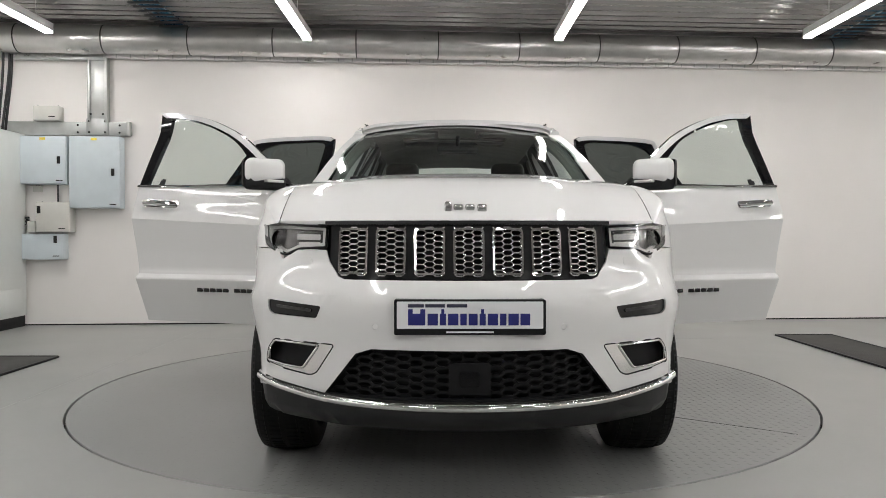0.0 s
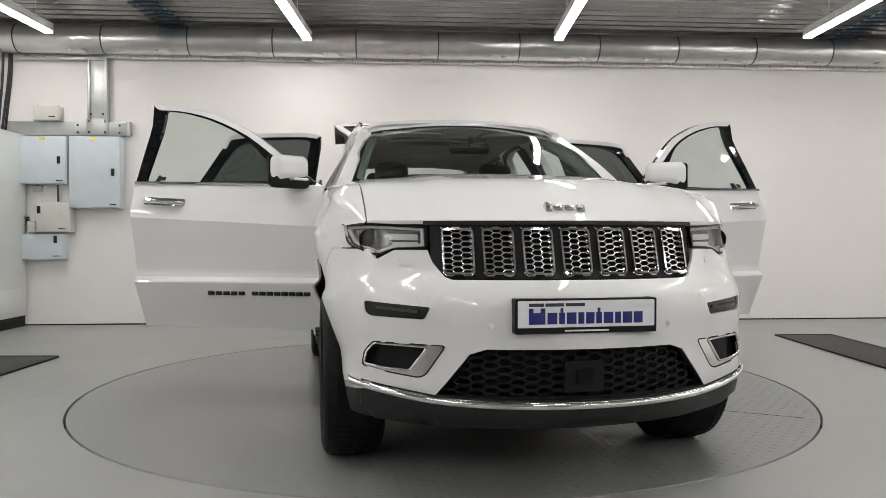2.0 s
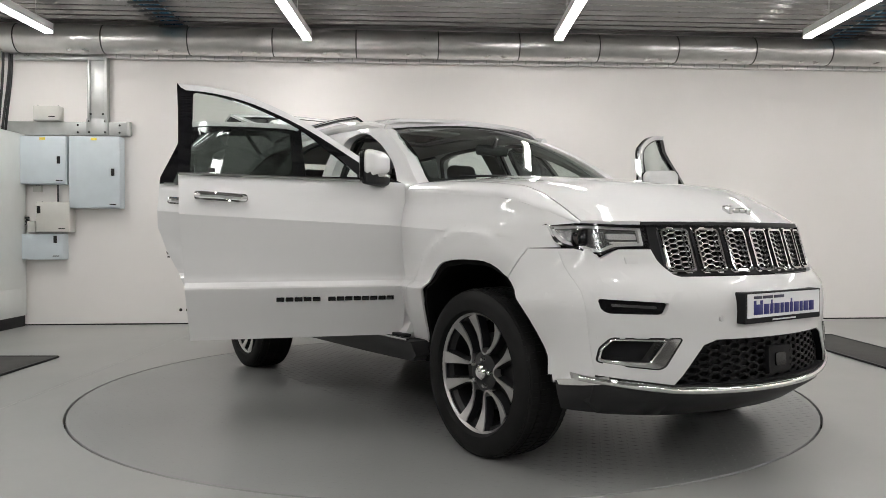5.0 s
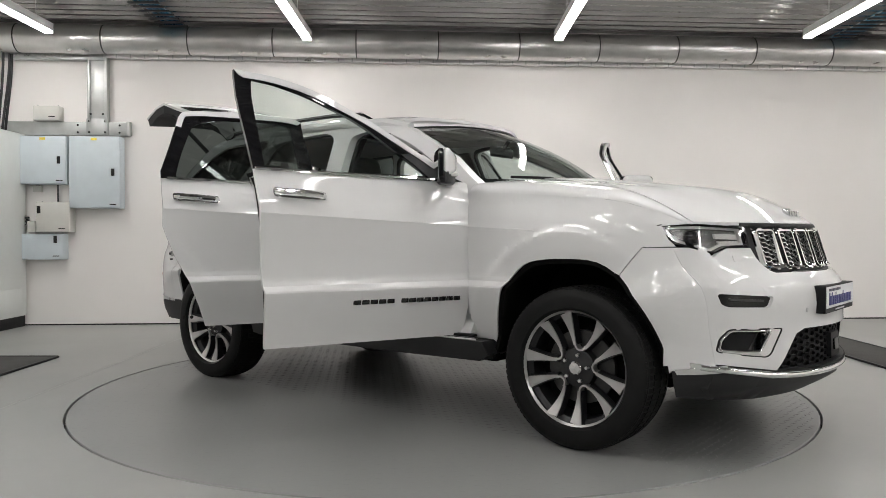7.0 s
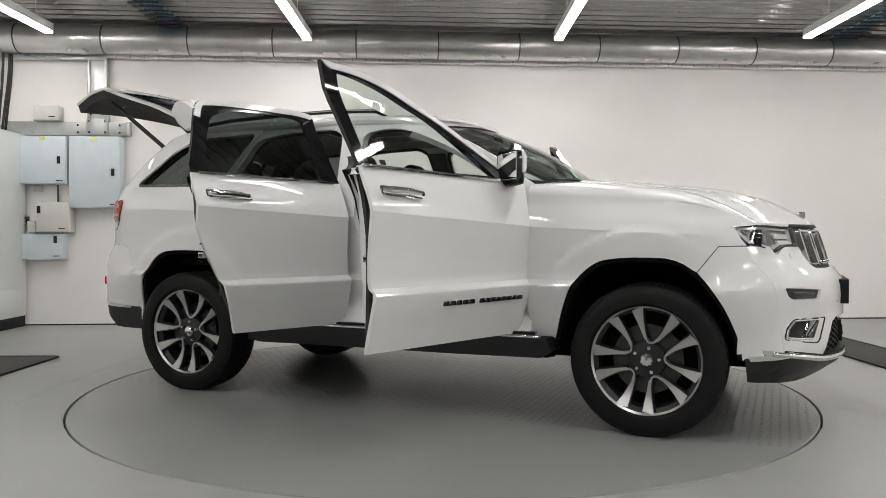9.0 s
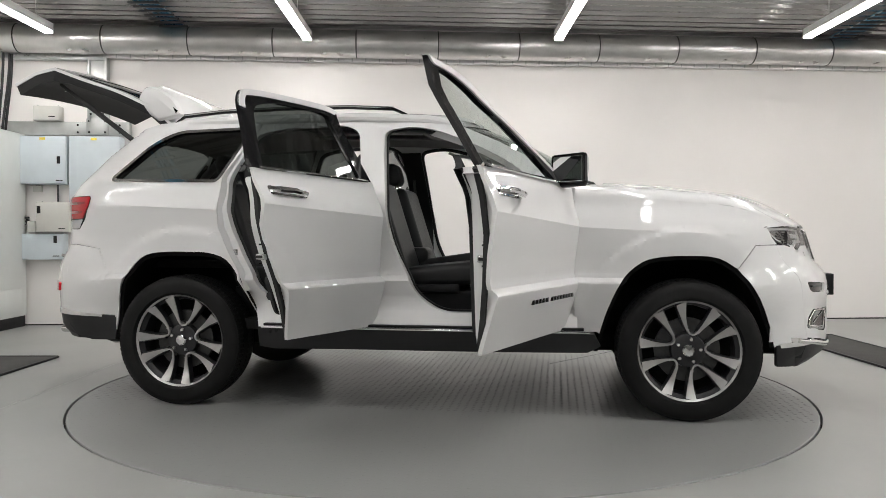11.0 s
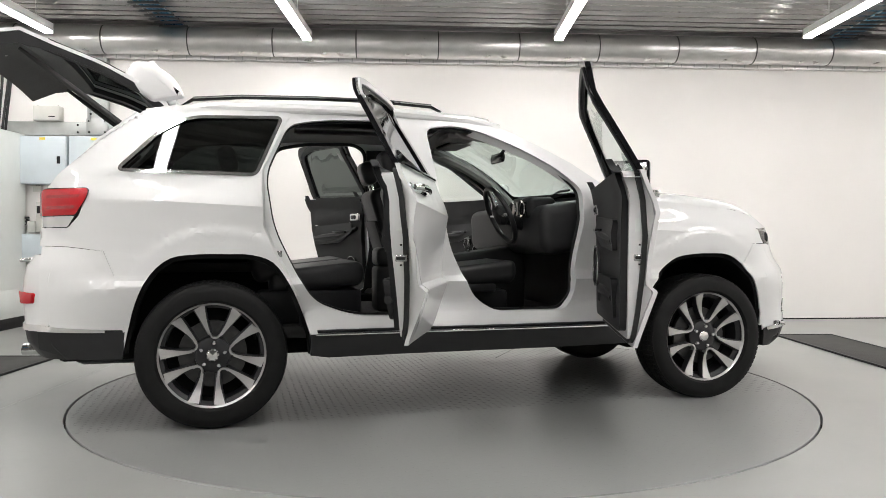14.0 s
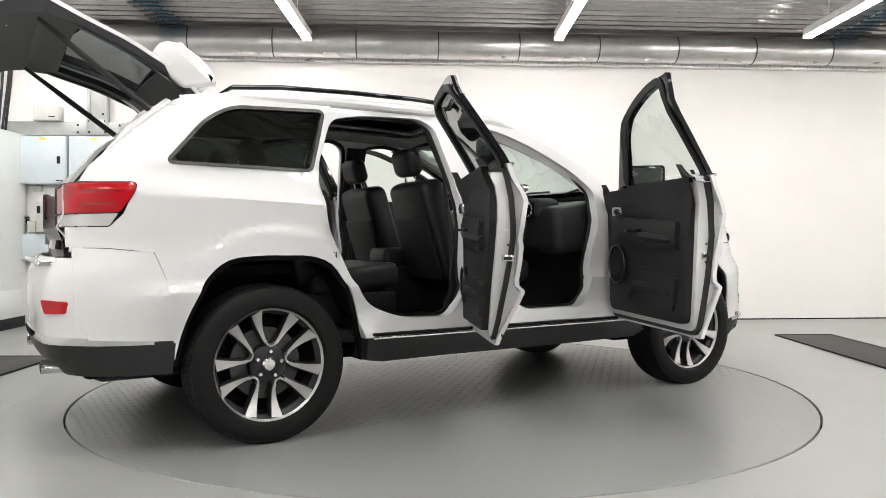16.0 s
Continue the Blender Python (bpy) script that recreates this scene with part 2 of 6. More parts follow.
def build_room():
    tagged(part("wall_north", place(boxes(((-7, 0, 0), (9, 0.2, 3.9))), BACK), WALL), "plain white painted back wall", "wall", kind="structure")
    # west wall is out of view; its grey steers the bounce on the left
    tagged(part("wall_west", boxes(((-5.4, -11.7, 0), (-5.2, 3.9, 3.9))), BOUNCEWALL), "unseen side wall, its grey set for bounced light", "wall", kind="structure")
    tagged(part("wall_east", boxes(((7.6, -11.7, 0), (7.8, 4.6, 3.9))), WALL), "white painted side wall", "wall", kind="structure")
    # never in view; closes the room and is dark to hold back fill
    tagged(part("wall_south", boxes(((-5.4, -11.9, 0), (7.8, -11.7, 3.9))), BACKWALL), "unseen wall behind the camera, darkened to cut fill light", "wall", kind="structure")
    tagged(part("baseboard", place(boxes(((-6.5, -0.008, 0.0), (8.5, 0.002, 0.014))), BACK), GAP), "dark joint where wall and floor meet", "trim", kind="structure")
    # floor with a round pit for the turntable
    n = 96
    vs, fs = [], []
    R = 2.285
    for r in (R, 3.0):
        vs += [(r * math.cos(2 * math.pi * i / n), r * math.sin(2 * math.pi * i / n), 0) for i in range(n)]
    vs += [(v[0], v[1], -0.06) for v in vs[:n]]
    for i in range(n):
        j = (i + 1) % n
        fs += [(i, j, n + j, n + i), (j, i, 2 * n + i, 2 * n + j)]
    b = len(vs)
    for i in range(n):
        a = 2 * math.pi * i / n
        c, s = math.cos(a), math.sin(a)
        k = min(((7.6 if c > 0 else 5.2) / abs(c)) if abs(c) > 1e-6 else 1e9, ((4.6 if s > 0 else 11.7) / abs(s)) if abs(s) > 1e-6 else 1e9)
        vs.append((c * k, s * k, 0))
    for i in range(n):
        j = (i + 1) % n
        fs.append((n + i, n + j, b + j, b + i))
    floor = tagged(part("floor", (vs, fs), FLOOR), "glossy grey painted concrete floor with scuffs", "floor", kind="structure")
    tagged(part("pit_floor", boxes(((-2.5, -2.5, -0.1), (2.5, 2.5, -0.06))), GAP), "dark pit under the turntable", "pit", kind="structure")
    # ceiling of trapezoidal deck, its ribs along the wall
    prof, y = [], -12.2
    while y < 4.8:
        prof += [(y, 0.012), (y + 0.005, 0.003), (y + 0.012, 0), (y + 0.060, 0), (y + 0.067, 0.003), (y + 0.072, 0.012), (y + 0.090, 0.065), (y + 0.098, 0.07),
                 (y + 0.120, 0.07), (y + 0.124, 0.062), (y + 0.130, 0.062), (y + 0.134, 0.07), (y + 0.158, 0.07), (y + 0.166, 0.065)]
        y += 0.185
    vs, fs = [], []
    for x in (-7, 9):
        vs += [BACK @ Vector((x, a - 3.74 + 3.3, CEILING_Z + h)) for a, h in prof]
    k = len(prof)
    fs = [(i, i + 1, k + i + 1, k + i) for i in range(k - 1)]
    tagged(part("ceiling", (vs, fs), CEIL, angle=20), "ribbed galvanised steel deck ceiling", "ceiling", kind="structure")
    tagged(part("roof_slab", boxes(((-6, -12.2, 3.72), (8, 5, 3.9))), WALL), "plain slab above the deck", "ceiling", kind="structure")
    part("floor_joint", boxes(((-2.556, -4.0, -0.001), (-2.550, 3.4, 0.0012)), ((-2.55, 2.30, -0.001), (2.6, 2.306, 0.0010))), GALV, floor)
    return floor


def build_duct():
    duct = tagged(new("ventilation_duct"), "foil-wrapped round ventilation duct along the back wall", "duct")
    duct.matrix_basis = BACK @ pose(0, -0.22, 3.125)
    seg, x = 0.905, -6.41
    first = None
    while x < 8.4:
        v = lathe([(0.0, 0), (0.148, 0.0), (0.152, 0.015), (0.152, seg - 0.02), (0.148, seg - 0.004), (0, seg - 0.004)], 32, "x")
        if first is None:
            first = part("duct_section", v, FOIL, duct).data
            ob = [o for o in duct.children][0]
            ring = part("foil_tape", lathe([(0.150, -0.006), (0.1545, -0.005), (0.1545, 0.006), (0.150, 0.007)], 32, "x"), TAPE, duct).data
            rb = [o for o in duct.children if o is not ob][0]
        else:
            ob, rb = new("duct_section", first), new("foil_tape", ring)
            ob.parent = rb.parent = duct
        ob.matrix_basis = rb.matrix_basis = pose(x, 0, 0)
        x += seg
    rail = tagged(new("cable_trunking"), "thin steel cable trunking under the duct", "trunking")
    rail.matrix_basis = BACK.copy()
    part("channel", boxes(((-6.9, -0.10, 2.955), (8.4, -0.004, 2.998), 0.004)), FOIL, rail)
    part("top_edge", boxes(((-6.9, -0.13, 3.0), (8.4, -0.004, 3.012), 0.003)), GALV, rail)
    clip = None
    for i in range(92):
        ob = part("clip", boxes(((-0.006, -0.104, 2.954), (0.006, -0.098, 2.999))), GALV, rail) if clip is None else new("clip", clip.data)
        clip = clip or ob
        ob.parent = rail
        ob.matrix_basis = pose(-6.2 + 0.152 * i, 0, 0)


def build_lamps():
    # strip at x 6.5 continues the spacing unseen, added to brighten the right
    for x in (-4.07, -1.455, 1.24, 3.86, 6.5):
        y1 = 3.15 if abs(x) < 3 else (2.85 if x < 0 else 3.05)
        lamp = tagged(new("strip_light"), "long white fluorescent strip light hung below the deck", "strip light", "ceiling strip lights")
        lamp.location = (x, 0, 3.1)
        # first run reaches into view; the other two are assumed, added as fill light
        for y0, ya in ((0.5, y1), (-3.5, -0.9), (-8.5, -5.0)):
            # side lips and end caps are added to keep light off the upper wall
            part("housing", boxes(((-0.05, y0, 0.03), (0.05, ya, 0.09), 0.008), ((-0.052, y0, 0.005), (-0.044, ya, 0.034), 0.002), ((0.044, y0, 0.005), (0.052, ya, 0.034), 0.002), ((-0.05, ya - 0.012, -0.017), (0.05, ya, 0.034), 0.002), ((-0.05, y0, -0.017), (0.05, y0 + 0.012, 0.034), 0.002)), LAMPBODY, lamp)
            part("tube", boxes(((-0.042, y0 + 0.02, -0.015), (0.042, ya - 0.02, 0.028), 0.012)), TUBE, lamp, "glowing white diffuser")
        hang = part("hanger", tube([(0, 2.6, 0.09), (0, 2.6, 0.42)], 0.004, 6), GALV, lamp)
        for yy in (0.9, -1.4, -3.2):
            h = new("hanger", hang.data)
            h.parent = lamp
            h.location = (0, yy - 2.6, 0)


def build_turntable():
    tt = tagged(new("turntable"), "round grey painted chequer-plate turntable set in the floor", "turntable")
    R = 2.272
    part("disc", lathe([(0, 0.0), (R - 0.004, 0.0), (R, -0.004), (R, -0.05), (0, -0.05)], 128, "z"), PLATE, tt)
    # raised lozenges, alternately turned
    vs, fs = [], []
    p, a, b, h = 0.046, 0.019, 0.0065, 0.0019
    k = int(R / p) + 1
    for i in range(-k, k + 1):
        for j in range(-k, k + 1):
            x, y = i * p, j * p
            if x * x + y * y > (R - 0.03) ** 2:
                continue
            d = 1 if (i + j) % 2 else -1
            hh = h * (0.2 if x < -0.75 else 1.0)
            c, s = 0.7071, 0.7071 * d
            o = len(vs)
            for u, w, z in ((a, 0, 0), (0, b, 0), (-a, 0, 0), (0, -b, 0), (a * 0.5, 0, hh), (-a * 0.5, 0, hh)):
                vs.append((x + u * c - w * s, y + u * s + w * c, z))
            fs += [(o, o + 1, o + 5, o + 4), (o + 1, o + 2, o + 5), (o + 2, o + 3, o + 4, o + 5), (o + 3, o, o + 4)]
    tagged(part("raised_tread", (vs, fs), PLATE, tt, angle=80), kind="stuff")
    for a in (-36,):
        part("seam", boxes(((1.2, -0.002, -0.002), (2.2, 0.002, 0.0012))), GAP, tt, "dark joint between two plates").matrix_basis = pose(0, 0, 0, 0, 0, a)
    return tt


# ---------------------------------------------------------------- the car's surfaces (x forward, y to its left, z up)
def nose_x(z):
    return table(z, [0.22, 0.28, 0.33, 0.40, 0.45, 0.60, 0.72, 0.78, 0.82, 0.87, 0.95, 1.05, 1.10],
                 [2.18, 2.28, 2.36, 2.39, 2.395, 2.385, 2.39, 2.375, 2.345, 2.305, 2.28, 2.25, 2.21])


def front_bow(y):
    y = abs(y)
    return 0.44 * y * y + 4.0 * max(0.0, y - 0.72) ** 2


def front_x(y, z):
    return nose_x(z) - front_bow(y)


def tail_x(z):
    return table(z, [0.35, 0.42, 0.48, 0.58, 0.70, 0.80, 0.86, 0.93, 0.98, 1.23, 1.32, 1.50, 1.67, 1.76],
                 [-2.34, -2.41, -2.44, -2.44, -2.45, -2.44, -2.42, -2.37, -2.36, -2.36, -2.29, -2.08, -1.86, -1.70])


def rear_bow(y):
    y = abs(y)
    return 0.10 * y * y + 4.0 * max(0.0, y - 0.62) ** 2


def rear_x(y, z):
    return tail_x(z) + rear_bow(y)


BOW_Y = np.linspace(0, 1.6, 400)
BOW_F = np.array([front_bow(v) for v in BOW_Y])
BOW_R = np.array([rear_bow(v) for v in BOW_Y])
SIDE_Z = [0.20, 0.42, 0.47, 0.525, 0.60, 0.68, 0.733, 0.742, 0.750, 0.772, 0.80, 0.90, 1.08, 1.09, 1.14, 1.20, 1.30]
SIDE_Y = [0.80, 0.842, 0.856, 0.872, 0.898, 0.926, 0.9445, 0.9465, 0.943, 0.917, 0.912, 0.921, 0.951, 0.953, 0.940, 0.916, 0.880]
CREASES = ((1.08, -0.05), (1.09, -0.05), (0.733, 0), (0.742, 0), (0.750, 0), (0.772, 0), (0.80, 0))


def belt(x):
    return 1.285 - 0.022 * x


def side_y(x, z):
    """The body's half width."""
    zb = belt(x)
    zz = z + 0.05 * x * max(0.0, min(1.0, (z - 0.80) / 0.12)) * max(0.0, min(1.0, (1.25 - z) / 0.08))
    if zz < 0.54:
        zz = lerp(zz, 0.54 - (0.54 - zz) * 0.22, max(0.0, min(1.0, (abs(x) - 1.05) / 0.5)))
    if z <= zb:
        y = table(zz, SIDE_Z, SIDE_Y)
    else:
        g = min(z - zb, 0.35)
        y = table(zb, SIDE_Z, SIDE_Y) - g * 0.575 - 0.10 * g * g - max(0.0, z - zb - 0.35) * 0.22
    low = max(0.0, min(1.0, (1.08 - z) / 0.2))
    y += 0.012 * low * (math.exp(-((x - 1.46) / 0.46) ** 4) + math.exp(-((x + 1.46) / 0.50) ** 4))
    # raised flare round each wheel arch
    for cx, rx, rz in ((1.43, 0.475, 0.515), (-1.42, 0.475, 0.525)):
        r = math.hypot((x - cx) / rx, (max(z, 0.40) - 0.38) / rz)
        k = max(0.0, min(1.0, (1.285 - r) / 0.055))
        y += 0.013 * k * k * (3 - 2 * k) * max(0.0, min(1.0, (z - 0.52) / 0.18))
    y -= 0.030 * max(0.0, min(1.0, (-x - 0.9) / 1.2)) ** 1.5 + 0.02 * max(0.0, min(1.0, (x - 1.0) / 1.0)) ** 2
    for bow, d in ((BOW_F, nose_x(min(z, 1.1)) - x), (BOW_R, x - tail_x(z))):
        lim = table(max(0.0, d), bow, BOW_Y)
        k = 0.06
        h = max(0.0, min(1.0, 0.5 + 0.5 * (lim - y) / k))
        y = lim * (1 - h) + y * h - k * h * (1 - h)
    return max(y, 0.02)


def side_chart(sy, off=0.0):
    def chart(x, z, d):
        return (x, sy * (side_y(x, z) - off - d), z)
    return chart


def front_chart(off=0.0):
    def chart(y, z, d):
        return (front_x(y, z) - off - d, y, z)
    return chart


def corner_chart(off=0.0):
    """The front, bent round on to the wing where the wing is narrower."""
    def chart(y, z, d):
        x = front_x(y, z)
        w = min(abs(y), side_y(x, z) - 0.0005)
        k = max(0.0, min(1.0, (abs(y) - 0.62) / 0.22))
        d = d + off
        return (x - d * (1 - 0.45 * k), math.copysign(w - d * 0.75 * k, y), z)
    return chart


def rear_chart(off=0.0):
    def chart(y, z, d):
        return (rear_x(y, z) + off + d, y, z)
    return chart


def hood_z(x, y):
    a = abs(y)
    top = table(x, [0.6, 0.9, 1.1, 1.3, 1.5, 1.8, 2.25], [1.318, 1.318, 1.312, 1.298, 1.278, 1.238, 1.175])
    top -= 0.024 * (a / 0.7) ** 2 + 0.25 * max(0.0, a - 0.60) ** 2
    top += 0.012 * max(0.0, min(1.0, (0.52 - a) / 0.10))
    s = max(0.0, min(1.0, (front_x(y, 1.058) - x) / 0.42))
    return 1.058 + (top - 1.058) * (1 - (1 - s) ** 2.2)


def wing_top(x):
    return hood_z(x, 0.775) - 0.065 * max(0.15, min(1.0, (2.05 - x) / 0.5))


def roof_z(x, y):
    zc = table(x, [-1.95, -1.8, -1.6, -1.3, -0.9, -0.5, -0.1, 0.1, 0.25, 0.4], [1.655, 1.70, 1.735, 1.765, 1.782, 1.785, 1.772, 1.757, 1.735, 1.70])
    a = abs(y)
    return zc - 0.035 * (a / 0.6) ** 2 - 1.6 * max(0.0, a - 0.50) ** 2


def screen_point(u, v, d=0.0):
    """The windscreen: u across from -1 to 1, v up from 0 to 1."""
    y = u * lerp(0.79, 0.615, v)
    x = lerp(1.06, 0.25, v) - u * u * lerp(0.26, 0.15, v) + 0.03 * math.sin(math.pi * v)
    z = lerp(1.28, 1.708, v) - u * u * lerp(0.0, 0.045, v) + 0.035 * math.sin(math.pi * v)
    return (x - d * 0.5, y, z - d * 0.86)


def build_wheel(car, x, sy):
    """Five pairs of machined spokes on a dark rim, in a wide tyre."""
    wheel = part("wheel", lathe([(0.268, -0.10), (0.268, 0.09), (0.279, 0.108), (0.284, 0.10), (0.280, 0.08), (0.245, 0.06),
                                 (0.235, -0.10)], 64, closed=True), GUN, car, "twenty-inch machined alloy wheel with paired spokes")
    R, w = 0.382, 0.128
    tyre = [(0.270, -w + 0.02), (0.285, -w), (0.33, -w - 0.006), (0.362, -w + 0.004), (0.378, -w + 0.022), (R - 0.003, -w + 0.045), (R, -0.04),
            (R, 0.04), (R - 0.003, w - 0.045), (0.378, w - 0.022), (0.362, w - 0.004), (0.33, w + 0.006), (0.285, w), (0.272, w - 0.02)]
    part("tyre", lathe(tyre, 96, closed=True), TYRE, wheel, "black road tyre")
    # tread blocks on the shoulders
    vs, fs = [], []
    for row, (y0, y1, r0, r1) in enumerate(((w - 0.052, w - 0.012, R + 0.002, 0.374), (-w + 0.052, -w + 0.012, R + 0.002, 0.374), (0.012, 0.062, R + 0.003, R + 0.003), (-0.062, -0.012, R + 0.003, R + 0.003))):
        n = 80
        for i in range(n):
            a0, a1 = 2 * math.pi * (i + 0.5 * (row % 2)) / n, 2 * math.pi * (i + 0.5 * (row % 2) + 0.72) / n
            o = len(vs)
            for a in (a0, a1):
                for y, r in ((y0, r0), (y1, r1)):
                    vs += [(r * math.cos(a), y, r * math.sin(a)), ((r - 0.012) * math.cos(a), y, (r - 0.012) * math.sin(a))]
            fs += [(o, o + 2, o + 6, o + 4), (o, o + 4, o + 5, o + 1), (o + 2, o + 3, o + 7, o + 6), (o, o + 1, o + 3, o + 2), (o + 4, o + 6, o + 7, o + 5)]
    tagged(part("tread", (vs, fs), TYRE, wheel, angle=20), kind="stuff")
    part("rim_lip", lathe([(0.262, 0.098), (0.276, 0.112), (0.284, 0.108), (0.284, 0.099), (0.268, 0.088)], 64, closed=True), RIM, wheel, "bright machined rim edge")
    part("brake_disc", lathe([(0.06, 0.0), (0.175, 0.0), (0.175, 0.025), (0.06, 0.025)], 40, closed=True), DISC, wheel, "steel brake disc")
    part("rim_back", lathe([(0.0, -0.03), (0.262, -0.03), (0.262, -0.05), (0.0, -0.05)], 40, closed=True), LINER, wheel)

    def spoke(lean, grow, dy):
        """One of a pair: its inner edge runs straight, its outer edge sweeps out to the rim."""
        vs, fs = [], []
        st = 8
        for i in range(st + 1):
            t = i / st
            r = lerp(0.100, 0.252, t)
            xi, xo = lerp(0.033, 0.038, t) - grow, 0.046 + 0.050 * t ** 1.5 + grow
            y = dy + 0.080 + 0.024 * t ** 1.4 - 0.010 * math.sin(math.pi * t)
            vs += [(lean * xi, y, r), (lean * xo, y, r), (lean * (xo + 0.005), y - 0.038, r), (lean * (xi - 0.004), y - 0.038, r)]
        for i in range(st):
            a = i * 4
            for j in range(4):
                fs.append((a + j, a + (j + 1) % 4, a + 4 + (j + 1) % 4, a + 4 + j))
        fs += [(0, 1, 2, 3), (st * 4, st * 4 + 1, st * 4 + 2, st * 4 + 3)]
        return vs, fs

    def pocket_edge(r0, r1, y0, y1):
        """The rounded inner end of the pocket between two pairs."""
        vs, fs = [], []
        k = 12
        for i in range(k + 1):
            a = math.pi * i / k
            for r, y in ((r0, y0), (r1, y0), (r1 + 0.002, y1), (r0 - 0.002, y1)):
                u, v = r * math.cos(a), 0.114 - r * math.sin(a)
                vs.append((v * math.sin(radians(36)) - u * math.cos(radians(36)), y, v * math.cos(radians(36)) + u * math.sin(radians(36))))
        for i in range(k):
            for j in range(4):
                fs.append((i * 4 + j, i * 4 + (j + 1) % 4, i * 4 + 4 + (j + 1) % 4, i * 4 + 4 + j))
        return vs, fs
    web = pocket_edge(0.021, 0.030, 0.081, 0.045)
    meshes = {}
    for i in range(5):
        m = pose(0, 0, 0, 0, 72 * i, 0)
        for key, name, vf, mat, label in (("l", "spoke", spoke(-1, 0.0, 0.0), RIM, "machined silver spoke"), ("r", "spoke", spoke(1, 0.0, 0.0), RIM, "machined silver spoke"),
                                          ("w", "pocket_edge", web, RIM, ""), ("dl", "spoke_flank", spoke(-1, 0.004, -0.006), GUN, "dark painted spoke flank"),
                                          ("dr", "spoke_flank", spoke(1, 0.004, -0.006), GUN, "dark painted spoke flank")):
            if key not in meshes:
                meshes[key] = part(name, vf, mat, wheel, label, angle=30).data
            else:
                ob = tagged(new(name, meshes[key]), label)
                ob.parent = wheel
                ob.matrix_basis = m
    part("hub", lathe([(0.0, 0.072), (0.074, 0.072), (0.090, 0.066), (0.096, 0.02), (0, 0.02)], 40), GUN, wheel)
    part("hub_cap", lathe([(0.0, 0.096), (0.026, 0.094), (0.033, 0.086), (0.034, 0.07), (0, 0.07)], 28), CHROME, wheel, "silver centre cap")
    nut = part("wheel_nut", lathe([(0.0, 0.093), (0.008, 0.093), (0.012, 0.086), (0.012, 0.07)], 10), CHROME, wheel)
    for i in range(5):
        a = radians(72 * i + 36)
        ob = nut if i == 0 else new("wheel_nut", nut.data)
        ob.parent = wheel
        ob.matrix_basis = pose(0.062 * math.sin(a), 0, 0.062 * math.cos(a))
    wheel.matrix_basis = pose(x, sy * 0.80, 0.379, 0, 24 if x > 0 else 29, 0 if sy > 0 else 180)
    return wheel


ARCH_F = spline([(0.955, 0.36), (0.985, 0.46), (1.03, 0.61), (1.10, 0.76), (1.20, 0.855), (1.30, 0.885), (1.45, 0.893), (1.60, 0.880), (1.72, 0.80), (1.82, 0.66), (1.885, 0.50), (1.905, 0.40)], 3)
ARCH_R = spline([(-1.895, 0.40), (-1.87, 0.52), (-1.83, 0.66), (-1.76, 0.80), (-1.66, 0.885), (-1.52, 0.905), (-1.38, 0.905), (-1.26, 0.900), (-1.15, 0.86), (-1.07, 0.75), (-1.00, 0.60), (-0.955, 0.47), (-0.94, 0.36)], 3)
OPEN_F = rounded([(-0.265, 1.625, 0.05), (-0.10, 1.652, 0.1), (0.06, 1.622, 0.12), (0.30, 1.525, 0.15), (0.52, 1.40, 0.1), (0.655, 1.275, 0.06), (0.655, 1.15, 0.1),
                  (0.605, 0.90, 0.1), (0.59, 0.64, 0.08), (0.53, 0.565, 0.07), (0.10, 0.565, 0.12), (-0.03, 0.65, 0.12), (-0.17, 0.93, 0.12), (-0.21, 1.10, 0.1)], 0.05, 5)
OPEN_R = rounded([(-1.052, 1.618, 0.06), (-0.86, 1.655, 0.08), (-0.50, 1.665, 0.1), (-0.415, 1.62, 0.06), (-0.365, 1.28, 0.1), (-0.335, 0.95, 0.1), (-0.33, 0.66, 0.1),
                  (-0.42, 0.555, 0.1), (-0.72, 0.56, 0.14), (-0.93, 0.64, 0.12), (-1.03, 0.80, 0.1), (-1.15, 1.05, 0.1), (-1.185, 1.33, 0.08)], 0.05, 5)
QUARTER_WIN = rounded([(-1.915, 1.338, 0.03), (-1.71, 1.562, 0.1), (-1.57, 1.640, 0.1), (-1.09, 1.655, 0.03), (-1.235, 1.325, 0.03)], 0.03, 5)


